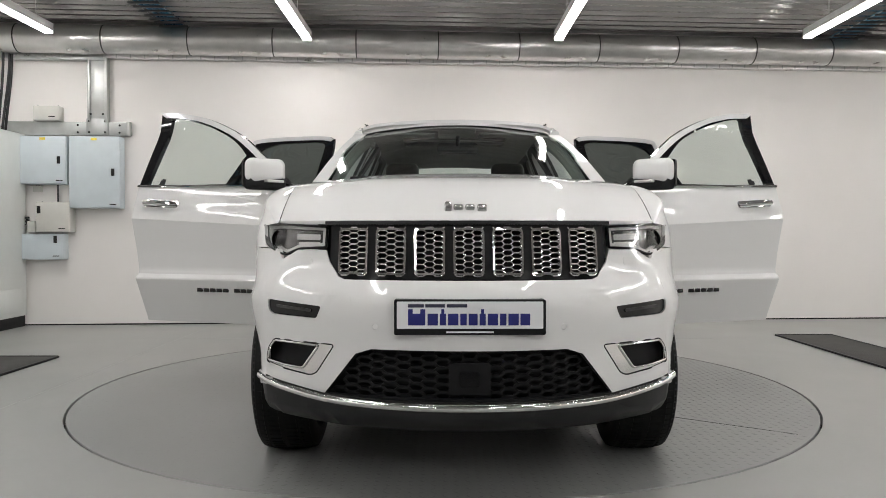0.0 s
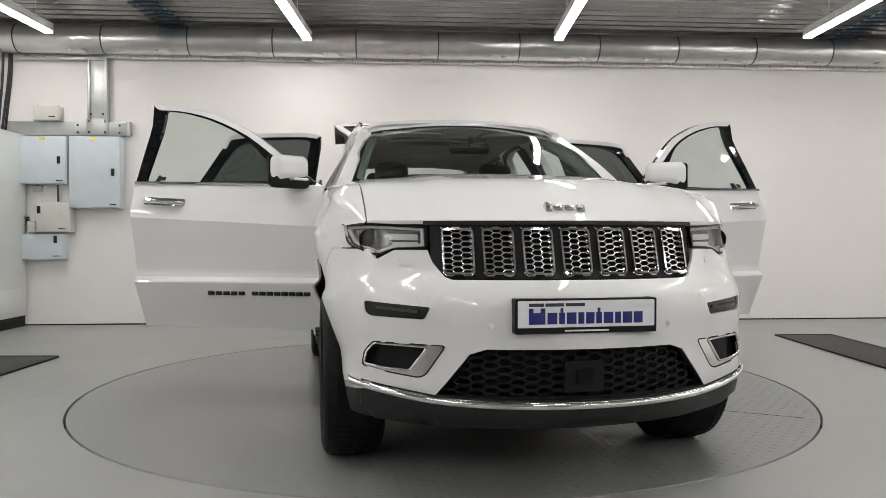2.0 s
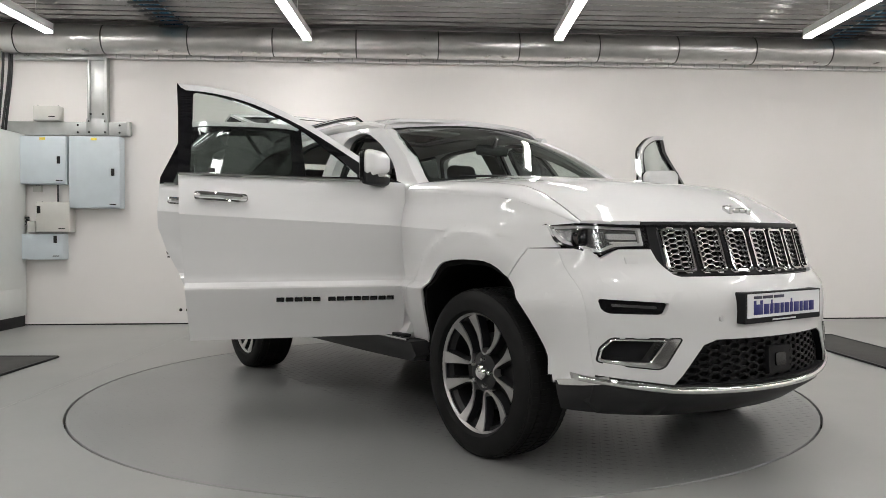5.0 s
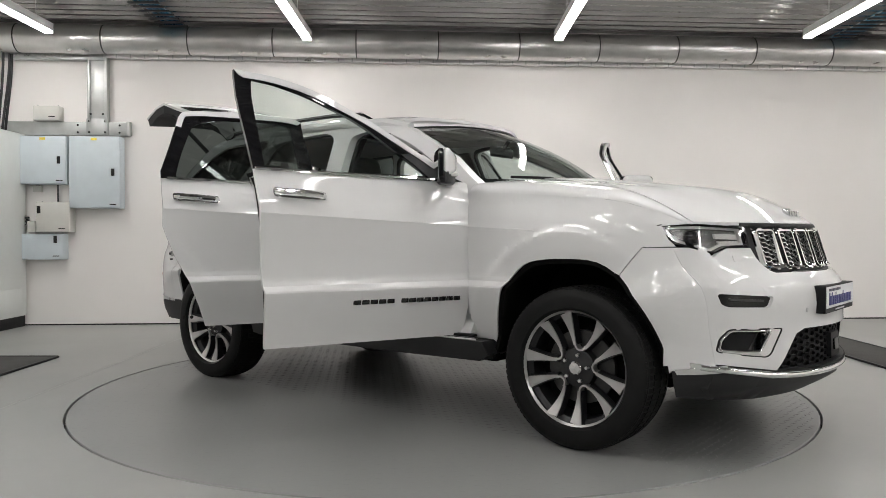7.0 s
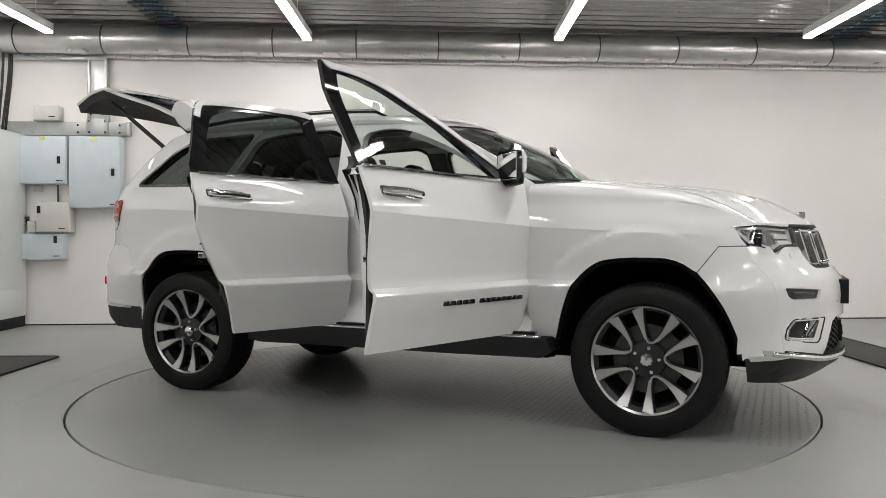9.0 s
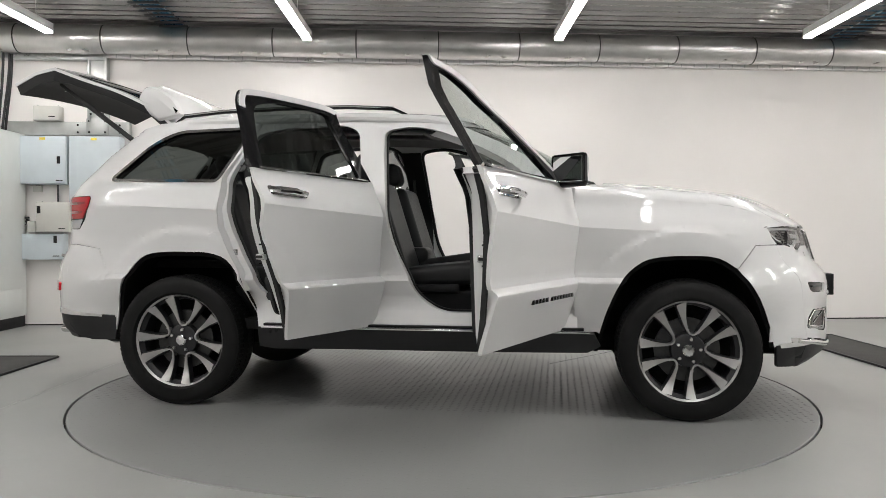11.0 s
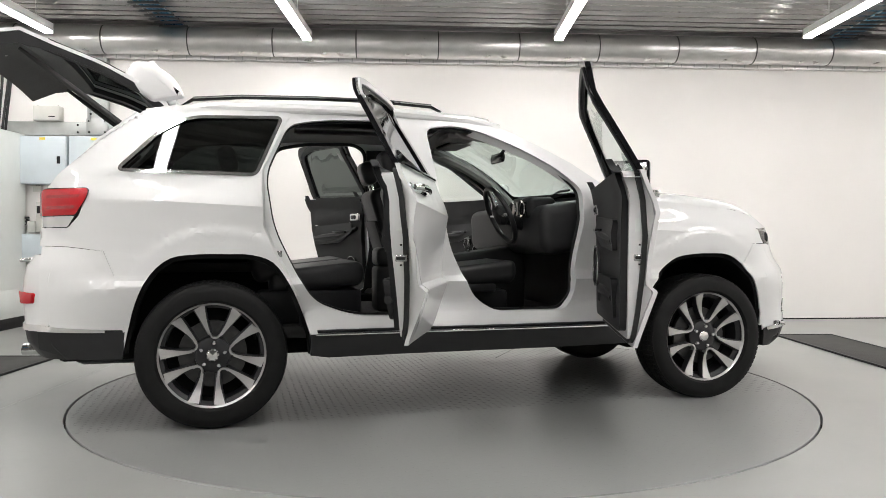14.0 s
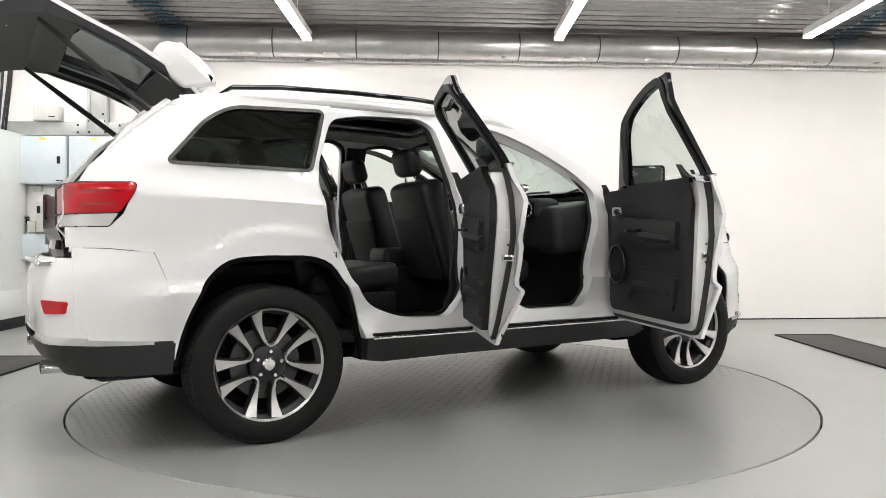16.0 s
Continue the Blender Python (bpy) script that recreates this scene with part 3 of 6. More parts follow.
def build_shell(car):
    for sy in (1, -1):
        # front wing: from the door gap round to the headlamp
        arch = [q for q in ARCH_F if 0.46 < q[1]]
        back = [q for q in arch if q[0] < 1.70]
        ahead = [q for q in ARCH_F if q[0] > 1.70]
        wing = [(0.85, 0.47), (0.97, 0.47)] + back + [(1.70, 0.825), (1.795, 0.950), (1.918, 0.953), (1.893, 0.985), (1.862, 1.042), (1.955, 1.051)]
        tops = [(x, wing_top(x)) for x in (1.955, 1.92, 1.885, 1.85, 1.8, 1.7, 1.6, 1.5, 1.4, 1.3, 1.2, 1.1, 1.0, 0.9, 0.85)]
        part("front_wing", panel(wing + tops, [], side_chart(sy), 0.012, 0.022, CREASES), PAINT, car, "glossy white front wing", angle=24)
        edge = [(2.02, 0.9480), (2.05, 0.90), (2.075, 0.80), (2.09, 0.70), (2.09, 0.55), (2.09, 0.435)]
        part("bumper_side", panel([(1.7025, 0.8225), (1.7975, 0.9475)] + edge + [(1.915, 0.412)] + list(reversed(ahead)), [], side_chart(sy, 0.001), 0.012, 0.04), PAINT, car, "glossy white bumper corner")
        part("skirt_side", panel([(1.925, 0.295), (1.915, 0.41), (2.12, 0.432), (2.12, 0.285)], [], side_chart(sy, 0.003), 0.05, 0.05), CLADDING, car, "dark grey skirt corner")
        part("front_strip_side", panel([(1.93, 0.420), (2.05, 0.436), (2.13, 0.448), (2.13, 0.418), (2.05, 0.408), (1.94, 0.398)], [], side_chart(sy, -0.008), 0.02, 0.03), CHROME, car, "chrome strip end")
        vs, fs, xs = [], [], list(np.linspace(0.85, 1.975, 30))
        for x in xs:
            zh, zw = hood_z(x, 0.768), wing_top(x)
            yw = max(side_y(x, zw), 0.778)
            for j in range(9):
                t = math.pi / 2 * j / 8
                vs.append((x, sy * (0.7685 + (yw - 0.7685) * math.sin(t)), zw + (zh - 0.0015 - zw) * math.cos(t)))
        fs = [(i * 9 + j, i * 9 + j + 1, i * 9 + j + 10, i * 9 + j + 9) for i in range(len(xs) - 1) for j in range(8)]
        part("wing_crown", (vs, fs), PAINT, car, "glossy white top of the front wing", angle=60)
        edge = [(front_x(0.845, z), z) for z in (0.93, 0.85, 0.75, 0.65, 0.55, 0.47)]
        part("bumper_side", panel([(1.878, 0.43), (1.885, 0.55), (1.90, 0.80), (1.927, 0.905)] + edge + [(1.96, 0.44)], [], side_chart(sy, 0.002), 0.015, 0.04, CREASES), PAINT, car, "glossy white bumper corner")
        # quarter panel, rear wheel arch and rear pillar
        quarter = [(-0.95, 0.47), *reversed(ARCH_R[1:-1]), (-1.89, 0.47), (-1.93, 0.80), (-1.98, 0.925), (-2.16, 0.945), (-2.32, 0.948), (-2.32, 1.04), (-2.155, 1.042), (-2.10, 1.10), (-2.05, 1.235), (-2.27, 1.245),
                   (-2.22, 1.32), (-2.03, 1.50), (-1.86, 1.655), (-1.70, 1.70), (-1.50, 1.712), (-1.05, 1.715), (-1.04, 1.668), (-1.07, 1.62), (-1.205, 1.35), (-1.20, 1.05), (-1.135, 0.90), (-1.08, 0.80)]
        part("quarter_panel", panel(quarter, [QUARTER_WIN], side_chart(sy), 0.02, 0.024, CREASES), PAINT, car, "glossy white rear quarter panel", angle=24)
        part("quarter_window", panel(inset(QUARTER_WIN, 0.004), [], side_chart(sy, 0.006), 0.0, 0.08), TINTED, car, "dark tinted rear quarter glass")
        part("quarter_window_trim", panel(inset(QUARTER_WIN, -0.012), [inset(QUARTER_WIN, 0.006)], side_chart(sy, -0.004), 0.012, 0.1), CHROME, car, "chrome window surround")
        # the body's side behind the doors, with both door openings
        frame_out = [(-1.16, 0.50), (-1.20, 0.95), (-1.22, 1.37), (-1.10, 1.62), (-1.06, 1.70), (-0.80, 1.715), (-0.40, 1.715), (0.00, 1.695), (0.20, 1.645), (0.42, 1.545),
                     (0.62, 1.435), (0.78, 1.32), (0.86, 1.27), (0.865, 0.50), (0.82, 0.44), (-0.96, 0.44)]
        frame_out = [(-0.955, 0.47), (-0.99, 0.58), (-1.06, 0.74), (-1.14, 0.86)] + frame_out[1:-1]
        off = lambda x, z: 0.055 if z < 1.25 else 0.055 - 0.045 * min(1, (z - 1.25) / 0.35)

        def side_frame(x, z, d, sy=sy, off=off):
            y = side_y(x, z) - off(x, z)
            if z < 0.66:
                y = max(y, lerp(0.928, 0.872, max(0.0, min(1.0, (z - 0.475) / 0.10))) if z < 0.575 else lerp(0.872, y, (z - 0.575) / 0.085))
            return (x, sy * (y - d), z)
        part("door_frame", panel(frame_out, [OPEN_F, OPEN_R], side_frame, 0.075, 0.03), PAINT_IN, car, "white body pillars round the door openings")
        vs, line = [], [(-1.04, 1.668), (-1.07, 1.62), (-1.14, 1.48), (-1.205, 1.35), (-1.203, 1.20), (-1.20, 1.05), (-1.135, 0.90), (-1.08, 0.80), (-1.03, 0.68)]
        for x, z in line:
            y = side_y(x, z)
            vs += [(x - 0.002, sy * (y - 0.003), z), (x + 0.012, sy * (y - 0.04), z), (x + 0.022, sy * (y - 0.085), z)]
        part("door_jamb", (vs, [(i * 3 + j, i * 3 + j + 1, i * 3 + j + 4, i * 3 + j + 3) for i in range(len(line) - 1) for j in range(2)]), PAINT_IN, car, "white jamb behind the rear door", angle=60)
        for hole in (OPEN_F, OPEN_R):
            part("opening_seal", panel(inset(hole, -0.012), [inset(hole, 0.010)], lambda x, z, d, sy=sy, off=off: (x, sy * (side_y(x, z) - off(x, z) - 0.058 - d), z), 0.02, 0.2), SEAL, car, "black rubber door seal")
        # sill and its bright strip
        sill = [(-0.955, 0.36), (-0.955, 0.475), (0.955, 0.465), (0.99, 0.40), (0.92, 0.36), (0.40, 0.352), (-0.50, 0.350), (-0.86, 0.345)]
        part("sill_cladding", panel(sill, [], lambda x, z, d, sy=sy: (x, sy * (0.945 - 0.5 * max(0, 0.42 - z) - d), z), 0.16, 0.12), CLADDING, car, "dark grey sill cladding")
        part("sill_strip", boxes(((-0.93, sy * 0.945 - 0.012, 0.468), (0.93, sy * 0.945 + 0.008, 0.480), 0.003)), CHROME, car, "chrome sill strip")
        part("step_plate", boxes(((-0.92, min(sy * 0.905, sy * 0.948), 0.482), (0.90, max(sy * 0.905, sy * 0.948), 0.497), 0.004)), BLACK, car, "black tread strip on the sill")
        # wheel arch liners and dark edges
        for arch in (ARCH_F, ARCH_R):
            xs = [p[0] for p in arch]
            cx = (min(xs) + max(xs)) / 2
            vs, fs = [], []
            for yy in (0.935, 0.50):
                for x, z in arch:
                    y = min(yy, side_y(x, max(z, 0.45)) - 0.012) if yy > 0.6 else yy
                    vs.append((x, sy * y, z))
            k = len(arch)
            fs = [(i, i + 1, k + i + 1, k + i) for i in range(k - 1)] + [tuple(range(k, 2 * k))]
            part("arch_liner", (vs, fs), LINER, car)
            lip = [p for p in arch]
            inner = [((x - cx) * 0.955 + cx, (z - 0.38) * 0.955 + 0.38) for x, z in arch]
            part("arch_moulding", panel(lip + list(reversed(inner)), [], lambda x, z, d, sy=sy: (x, sy * (side_y(x, max(z, 0.5)) - 0.016 - d), z), 0.03, 0.2), LINER, car, "black wheel arch edge")
        for x in (1.4575, -1.4575):
            build_wheel(car, x, sy)
    # bonnet
    nose = [(front_x(y, 1.058) - 0.004, y) for y in np.linspace(-0.765, 0.765, 23)]
    hood = [(0.90, -0.765), (1.3, -0.765), (1.7, -0.765)] + nose + [(1.7, 0.765), (1.3, 0.765), (0.90, 0.765), (1.02, 0.5), (1.07, 0.0), (1.02, -0.5)]
    part("bonnet", panel(hood, [], lambda x, y, d: (x, y, hood_z(x, y) - d), 0.015, 0.05), PAINT, car, "glossy white bonnet")
    # roof with a dark glass panel
    roof = [(-1.88, -0.50), (-1.80, -0.58), (-1.5, -0.625), (-1.0, -0.65), (-0.4, -0.65), (0.0, -0.635), (0.13, -0.61), (0.24, -0.35), (0.265, 0), (0.24, 0.35), (0.13, 0.61), (0.0, 0.635), (-0.4, 0.65),
            (-1.0, 0.65), (-1.5, 0.625), (-1.80, 0.58), (-1.88, 0.50), (-1.9, 0)]
    sun = rounded([(0.05, -0.43), (0.05, 0.43), (-1.05, 0.43), (-1.05, -0.43)], 0.06)
    part("roof", panel(roof, [sun], lambda x, y, d: (x, y, roof_z(x, y) - d), 0.02, 0.06), PAINT, car, "white roof")
    part("glass_roof", panel(inset(sun, 0.003), [], lambda x, y, d: (x, y, roof_z(x, y) - 0.004 - d), 0.006, 0.1), GLOSSBLACK, car, "black glass sunroof")
    head = [(-1.86, -0.56), (-1.0, -0.60), (0.10, -0.58), (0.18, 0), (0.10, 0.58), (-1.0, 0.60), (-1.86, 0.56)]
    sun2 = rounded([(0.0, -0.38), (0.0, 0.38), (-0.95, 0.38), (-0.95, -0.38)], 0.06)
    part("headliner", panel(head, [sun2], lambda x, y, d: (x, y, roof_z(x, y) - 0.055 - d), 0.012, 0.2), HEADLINER, car, "pale grey headliner with a sunroof opening")
    for sy in (1, -1):
        pts = [(-1.62, 1.705), (-1.56, 1.745), (-1.30, 1.768), (-0.9, 1.778), (-0.5, 1.778), (-0.22, 1.762), (-0.14, 1.725)]
        rail = part("roof_rail", tube([(x, sy * 0.615, z) for x, z in pts], [0.008, 0.010, 0.010, 0.010, 0.010, 0.010, 0.008], 8), GLOSSBLACK, car, "black and bright roof rail")
        part("rail_strip", tube([(x, sy * 0.626, z + 0.008) for x, z in pts[1:-1]], 0.006, 6), CHROME, rail)
        part("cant_rail", tube([(-1.80, sy * 0.572, 1.665), (-1.5, sy * 0.625, 1.705), (-1.0, sy * 0.648, 1.712), (-0.4, sy * 0.648, 1.712), (0.0, sy * 0.635, 1.69), (0.2, sy * 0.63, 1.645)], 0.028, 10), PAINT, car, "white roof edge")
        # windscreen pillar
        vs, fs = [], []
        for i in range(11):
            v = i / 10
            a = Vector(screen_point(sy * 0.97, v))
            b = Vector((a.x - 0.055, sy * (abs(a.y) + 0.062 - 0.012 * v), a.z - 0.035))
            c = Vector((b.x - 0.05, b.y * 0.93, b.z - 0.03))
            mid = (a + b) / 2 + Vector((0.012, sy * 0.012, 0.012))
            vs += [a, mid, b, c]
        for i in range(10):
            for j in range(3):
                fs.append((i * 4 + j, i * 4 + j + 1, i * 4 + 5 + j, i * 4 + 4 + j))
        part("windscreen_pillar", (vs, fs), PAINT, car, "white windscreen pillar", angle=60)
    # windscreen
    ws = [(-1, 0), (1, 0), (1, 1), (-1, 1)]
    part("windscreen", panel([(-0.98, 0.0), (0.98, 0.0), (0.98, 0.99), (-0.98, 0.99)], [], screen_point, 0.0, 0.1), WINDSCREEN, car, "clear windscreen reflecting the strip lights")
    part("windscreen_border", panel([(-0.99, -0.03), (0.99, -0.03), (0.99, 1.0), (-0.99, 1.0)], [rounded([(-0.93, 0.06), (0.93, 0.06), (0.93, 0.93), (-0.93, 0.93)], 0.05)],
                                    lambda u, v, d: screen_point(u, v, 0.004 + d), 0.003, 0.1), GLOSSBLACK, car, "black windscreen border")
    vs, fs, us = [], [], list(np.linspace(-1, 1, 25))
    for u in us:
        a, b = Vector(screen_point(u, 0.925, -0.006)), Vector(screen_point(u, 0.985, -0.008))
        c = Vector((b.x - 0.05, b.y, max(roof_z(b.x - 0.05, b.y), b.z + 0.004)))
        vs += [a, b, (b + c) / 2 + Vector((0, 0, 0.004)), c]
    fs = [(i * 4 + j, i * 4 + j + 1, i * 4 + 5 + j, i * 4 + 4 + j) for i in range(len(us) - 1) for j in range(3)]
    part("roof_header", (vs, fs), PAINT, car, "white roof edge above the windscreen", angle=60)
    for sy in (1, -1):
        part("bonnet_gap", tube([(x, sy * 0.7685, hood_z(x, 0.7667) - 0.003) for x in np.linspace(0.95, 1.95, 16)], 0.0016, 6), GAP, car)
        part("wing_gap", panel([(0.80, 0.48), (0.80, 1.255), (0.858, 1.25), (0.858, 0.48)], [], side_chart(sy, 0.03), 0.012, 0.1), PAINT_IN, car)
    cowl = [(0.86, -0.78), (1.10, -0.74), (1.12, 0.0), (1.10, 0.74), (0.86, 0.78), (0.98, 0.45), (1.04, 0), (0.98, -0.45)]
    part("cowl", panel(cowl, [], lambda x, y, d: (x, y, 1.278 - d), 0.02, 0.2), BLACK, car, "black scuttle panel")


def build_front(car):
    Y = 0.80
    low_cut = [(-0.80, 0.445), (-0.545, 0.405), (-0.42, 0.565), (-0.36, 0.585), (0.36, 0.585), (0.42, 0.565), (0.545, 0.405), (0.80, 0.445)]
    grille = [(0.535, 0.90), (0.495, 0.845), (0.47, 0.835), (-0.47, 0.835), (-0.495, 0.845), (-0.535, 0.90)]
    head_r = [(-0.55, 0.945), (-0.67, 0.945), (-0.735, 0.908), (-0.812, 0.940)]
    outline = low_cut + [(0.81, 0.60), (0.825, 0.80), (0.84, 0.945)] + [(0.812, 0.940), (0.735, 0.908), (0.67, 0.945), (0.55, 0.945)] + grille + head_r + [(-0.84, 0.945), (-0.825, 0.80), (-0.81, 0.60)]
    fog = lambda s: rounded([(s * 0.505, 0.592), (s * 0.755, 0.598), (s * 0.785, 0.56), (s * 0.795, 0.505), (s * 0.70, 0.488), (s * 0.60, 0.475), (s * 0.575, 0.485)], 0.012)
    lamp = lambda s: rounded([(s * 0.555, 0.735), (s * 0.79, 0.752), (s * 0.785, 0.71), (s * 0.765, 0.695), (s * 0.575, 0.688)], 0.012)
    part("front_bumper", panel(outline, [fog(1), fog(-1), lamp(1), lamp(-1)], front_chart(), 0.02, 0.04), PAINT, car, "glossy white front bumper")
    skirt = [(-0.80, 0.42), (-0.545, 0.375), (0.545, 0.375), (0.80, 0.42), (0.80, 0.34), (0.74, 0.285), (0.5, 0.262), (-0.5, 0.262), (-0.74, 0.285), (-0.80, 0.34)]
    part("front_skirt", panel(skirt, [], front_chart(0.0), 0.10, 0.06), CLADDING, car, "dark grey lower front skirt")
    strip = [(-0.845, 0.455), (-0.80, 0.445), (-0.545, 0.405), (-0.3, 0.393), (0.3, 0.393), (0.545, 0.405), (0.80, 0.445), (0.845, 0.455),
             (0.84, 0.425), (0.78, 0.415), (0.545, 0.378), (0.3, 0.366), (-0.3, 0.366), (-0.545, 0.378), (-0.78, 0.415), (-0.84, 0.425)]
    part("front_strip_base", panel(strip, [], front_chart(-0.003), 0.03, 0.05), CHROME, car)
    mid = spline([(-0.835, 0.440), (-0.79, 0.430), (-0.545, 0.391), (-0.3, 0.379), (0.0, 0.377), (0.3, 0.379), (0.545, 0.391), (0.79, 0.430), (0.835, 0.440)], 4)
    part("front_strip", tube([front_chart(-0.002)(y, z, 0) for y, z in mid], 0.014, 12), CHROME, car, "chrome strip along the front skirt")
    line = [(-0.80, 0.452), (-0.545, 0.412), (-0.3, 0.400), (0.3, 0.400), (0.545, 0.412), (0.80, 0.452), (0.80, 0.444), (0.545, 0.404), (0.3, 0.392), (-0.3, 0.392), (-0.545, 0.404), (-0.80, 0.444)]
    part("strip_gap", panel(line, [], front_chart(-0.004), 0.02, 0.06), GAP, car)
    part("lower_grille_edge", panel([(-0.555, 0.402), (-0.425, 0.572), (-0.365, 0.593), (0.365, 0.593), (0.425, 0.572), (0.555, 0.402)], [[(-0.535, 0.41), (-0.412, 0.563), (-0.36, 0.581), (0.36, 0.581), (0.412, 0.563), (0.535, 0.41)]], front_chart(0.004), 0.03, 0.06), BLACK, car)
    part("lower_grille_backing", panel([(-0.55, 0.39), (0.55, 0.39), (0.42, 0.60), (-0.42, 0.60)], [], front_chart(0.07), 0.01, 0.1), BLACK, car)
    # hexagonal mesh of the lower grille
    mesh_part(car, "lower_grille_mesh", [(-0.53, 0.40), (0.53, 0.40), (0.40, 0.58), (-0.40, 0.58)], 0.062, 0.030, 0.005, 0.035, BLACK, "black hexagonal lower grille")
    part("radar_cover", panel(rounded([(-0.075, 0.425), (0.075, 0.425), (0.075, 0.54), (-0.075, 0.54)], 0.012), [], front_chart(0.015), 0.03, 0.1), BLACK, car, "black square sensor cover")
    part("radar_face", panel(rounded([(-0.035, 0.455), (0.035, 0.455), (0.035, 0.51), (-0.035, 0.51)], 0.012), [], front_chart(0.011), 0.03, 0.1), GLOSSBLACK, car)
    # upper grille: seven chromed slots with honeycomb
    gp = [(0.535, 1.045), (0.535, 0.88), (0.50, 0.838), (-0.50, 0.838), (-0.535, 0.88), (-0.535, 1.045)]
    slots = []
    for i in range(7):
        c = (i - 3) * 0.1468
        slots.append(rounded([(c - 0.057, 0.855), (c + 0.057, 0.855), (c + 0.059, 1.03), (c - 0.059, 1.03)], 0.022))
    part("grille_surround", panel(gp, slots, front_chart(0.018), 0.02, 0.06), BLACK, car, "black grille surround")
    part("grille_backing", panel(gp, [], front_chart(0.075), 0.01, 0.15), BLACK, car)
    for i, s in enumerate(slots):
        part("grille_slot_ring", panel(s, [inset(s, 0.0075)], front_chart(-0.004), 0.03, 0.1), CHROME, car, "chrome grille slot ring")
        c = (i - 3) * 0.1468
        mesh_part(car, "grille_honeycomb", inset(s, 0.006), 0.043, 0.0215, 0.0024, 0.016, SATIN, "silver honeycomb grille insert", c)
    part("bonnet_edge", panel([(-0.56, 1.043), (0.56, 1.043), (0.56, 1.058), (-0.56, 1.058)], [], front_chart(0.004), 0.05, 0.08), BLACK, car)
    for s in (1, -1):
        f = fog(s)
        hole = rounded([(s * 0.566, 0.587), (s * 0.753, 0.593), (s * 0.780, 0.557), (s * 0.789, 0.513), (s * 0.70, 0.502), (s * 0.630, 0.498)], 0.012)
        part("fog_bezel", panel(f, [hole], front_chart(0.002), 0.05, 0.08), CHROME, car, "bright chrome fog lamp bezel")
        part("fog_bezel_edge", tube([front_chart(0.0)(y, z, 0) for y, z in hole], 0.005, 8, True), CHROME, car, "rounded chrome edge")
        part("fog_gap", panel(inset(f, -0.004), [inset(f, 0.001)], front_chart(-0.0008), 0.01, 0.08), GAP, car)
        part("fog_recess", panel(inset(f, 0.004), [], front_chart(0.05), 0.01, 0.1), BLACK, car)
        l = lamp(s)
        part("running_lamp", panel(inset(l, 0.003), [], front_chart(0.012), 0.01, 0.1), GLOSSBLACK, car, "smoked slim lower lamp")
        part("running_lamp_bar", panel(rounded([(s * 0.60, 0.722), (s * 0.75, 0.732), (s * 0.748, 0.722), (s * 0.60, 0.711)], 0.004), [], front_chart(0.008), 0.008, 0.1), DISC, car)
        # headlamp wrapping round the corner
        h = rounded([(s * 0.548, 1.040), (s * 0.77, 1.052), (s * 0.864, 1.049), (s * 0.858, 1.01), (s * 0.836, 0.964), (s * 0.80, 0.946), (s * 0.735, 0.920), (s * 0.67, 0.945), (s * 0.55, 0.95)], 0.014)
        hl = part("headlamp", panel(h, [], corner_chart(0.034), 0.01, 0.03), LAMPINNER, car, "projector headlamp with a dark housing and bright strip")
        part("lens", panel(inset(h, 0.006), [], corner_chart(0.0), 0.0, 0.05), LENS, hl)
        part("headlamp_rim", panel(h, [inset(h, 0.007)], corner_chart(0.0), 0.02, 0.06), GLOSSBLACK, hl)
        i1, i2 = inset(h, 0.010), inset(h, 0.021)
        part("light_guide", panel(i1, [i2], corner_chart(0.02), 0.012, 0.06), CLEARLAMP, hl, "silver light guide")
        part("indicator_bar", panel(rounded([(s * 0.58, 1.005), (s * 0.69, 1.008), (s * 0.69, 0.985), (s * 0.58, 0.982)], 0.004), [], corner_chart(0.022), 0.02, 0.06), CLEARLAMP, hl)
        part("lower_bar", panel(rounded([(s * 0.58, 0.975), (s * 0.68, 0.975), (s * 0.68, 0.965), (s * 0.58, 0.965)], 0.003), [], corner_chart(0.022), 0.02, 0.06), CLEARLAMP, hl)
        cx, cz = s * 0.755, 0.985
        part("projector", shifted(lathe([(0.0, 0.012), (0.02, 0.009), (0.033, 0.0), (0.036, -0.02), (0.040, 0.004), (0.044, 0.004), (0.044, -0.03)], 28, "x"), pose(front_x(cx, cz) - 0.035, cx, cz)), GLOSSBLACK, hl)
        for yy, zz in ((s * 0.345, 0.668),):
            part("parking_sensor", shifted(lathe([(0.0, 0.003), (0.010, 0.003), (0.012, -0.004)], 16, "x"), pose(front_x(yy, zz), yy, zz)), PAINT, car)
        part("washer_cover", panel(rounded([(s * 0.61, 0.915), (s * 0.655, 0.915), (s * 0.655, 0.887), (s * 0.61, 0.887)], 0.006), [], front_chart(-0.004), 0.01, 0.1), PAINT, car)
    # dealer plate in place of the number plate
    part("plate_holder", panel(rounded([(-0.272, 0.645), (0.272, 0.645), (0.272, 0.772), (-0.272, 0.772)], 0.008), [], lambda y, z, d: (2.394 - d, y, z), 0.05, 0.3), BLACK, car, "black plate surround")
    pl = part("front_plate", panel(rounded([(-0.262, 0.668), (0.262, 0.668), (0.262, 0.765), (-0.262, 0.765)], 0.004), [], lambda y, z, d: (2.3975 - d, y, z), 0.004, 0.3), PLATEWHITE, car, "white dealer plate with blue bars")

    def bars(name, rows, z0, z1, mat):
        for y0, y1 in rows:
            part(name, boxes(((2.3976, y0, z0), (2.3992, y1, z1), 0.0006)), mat, pl)
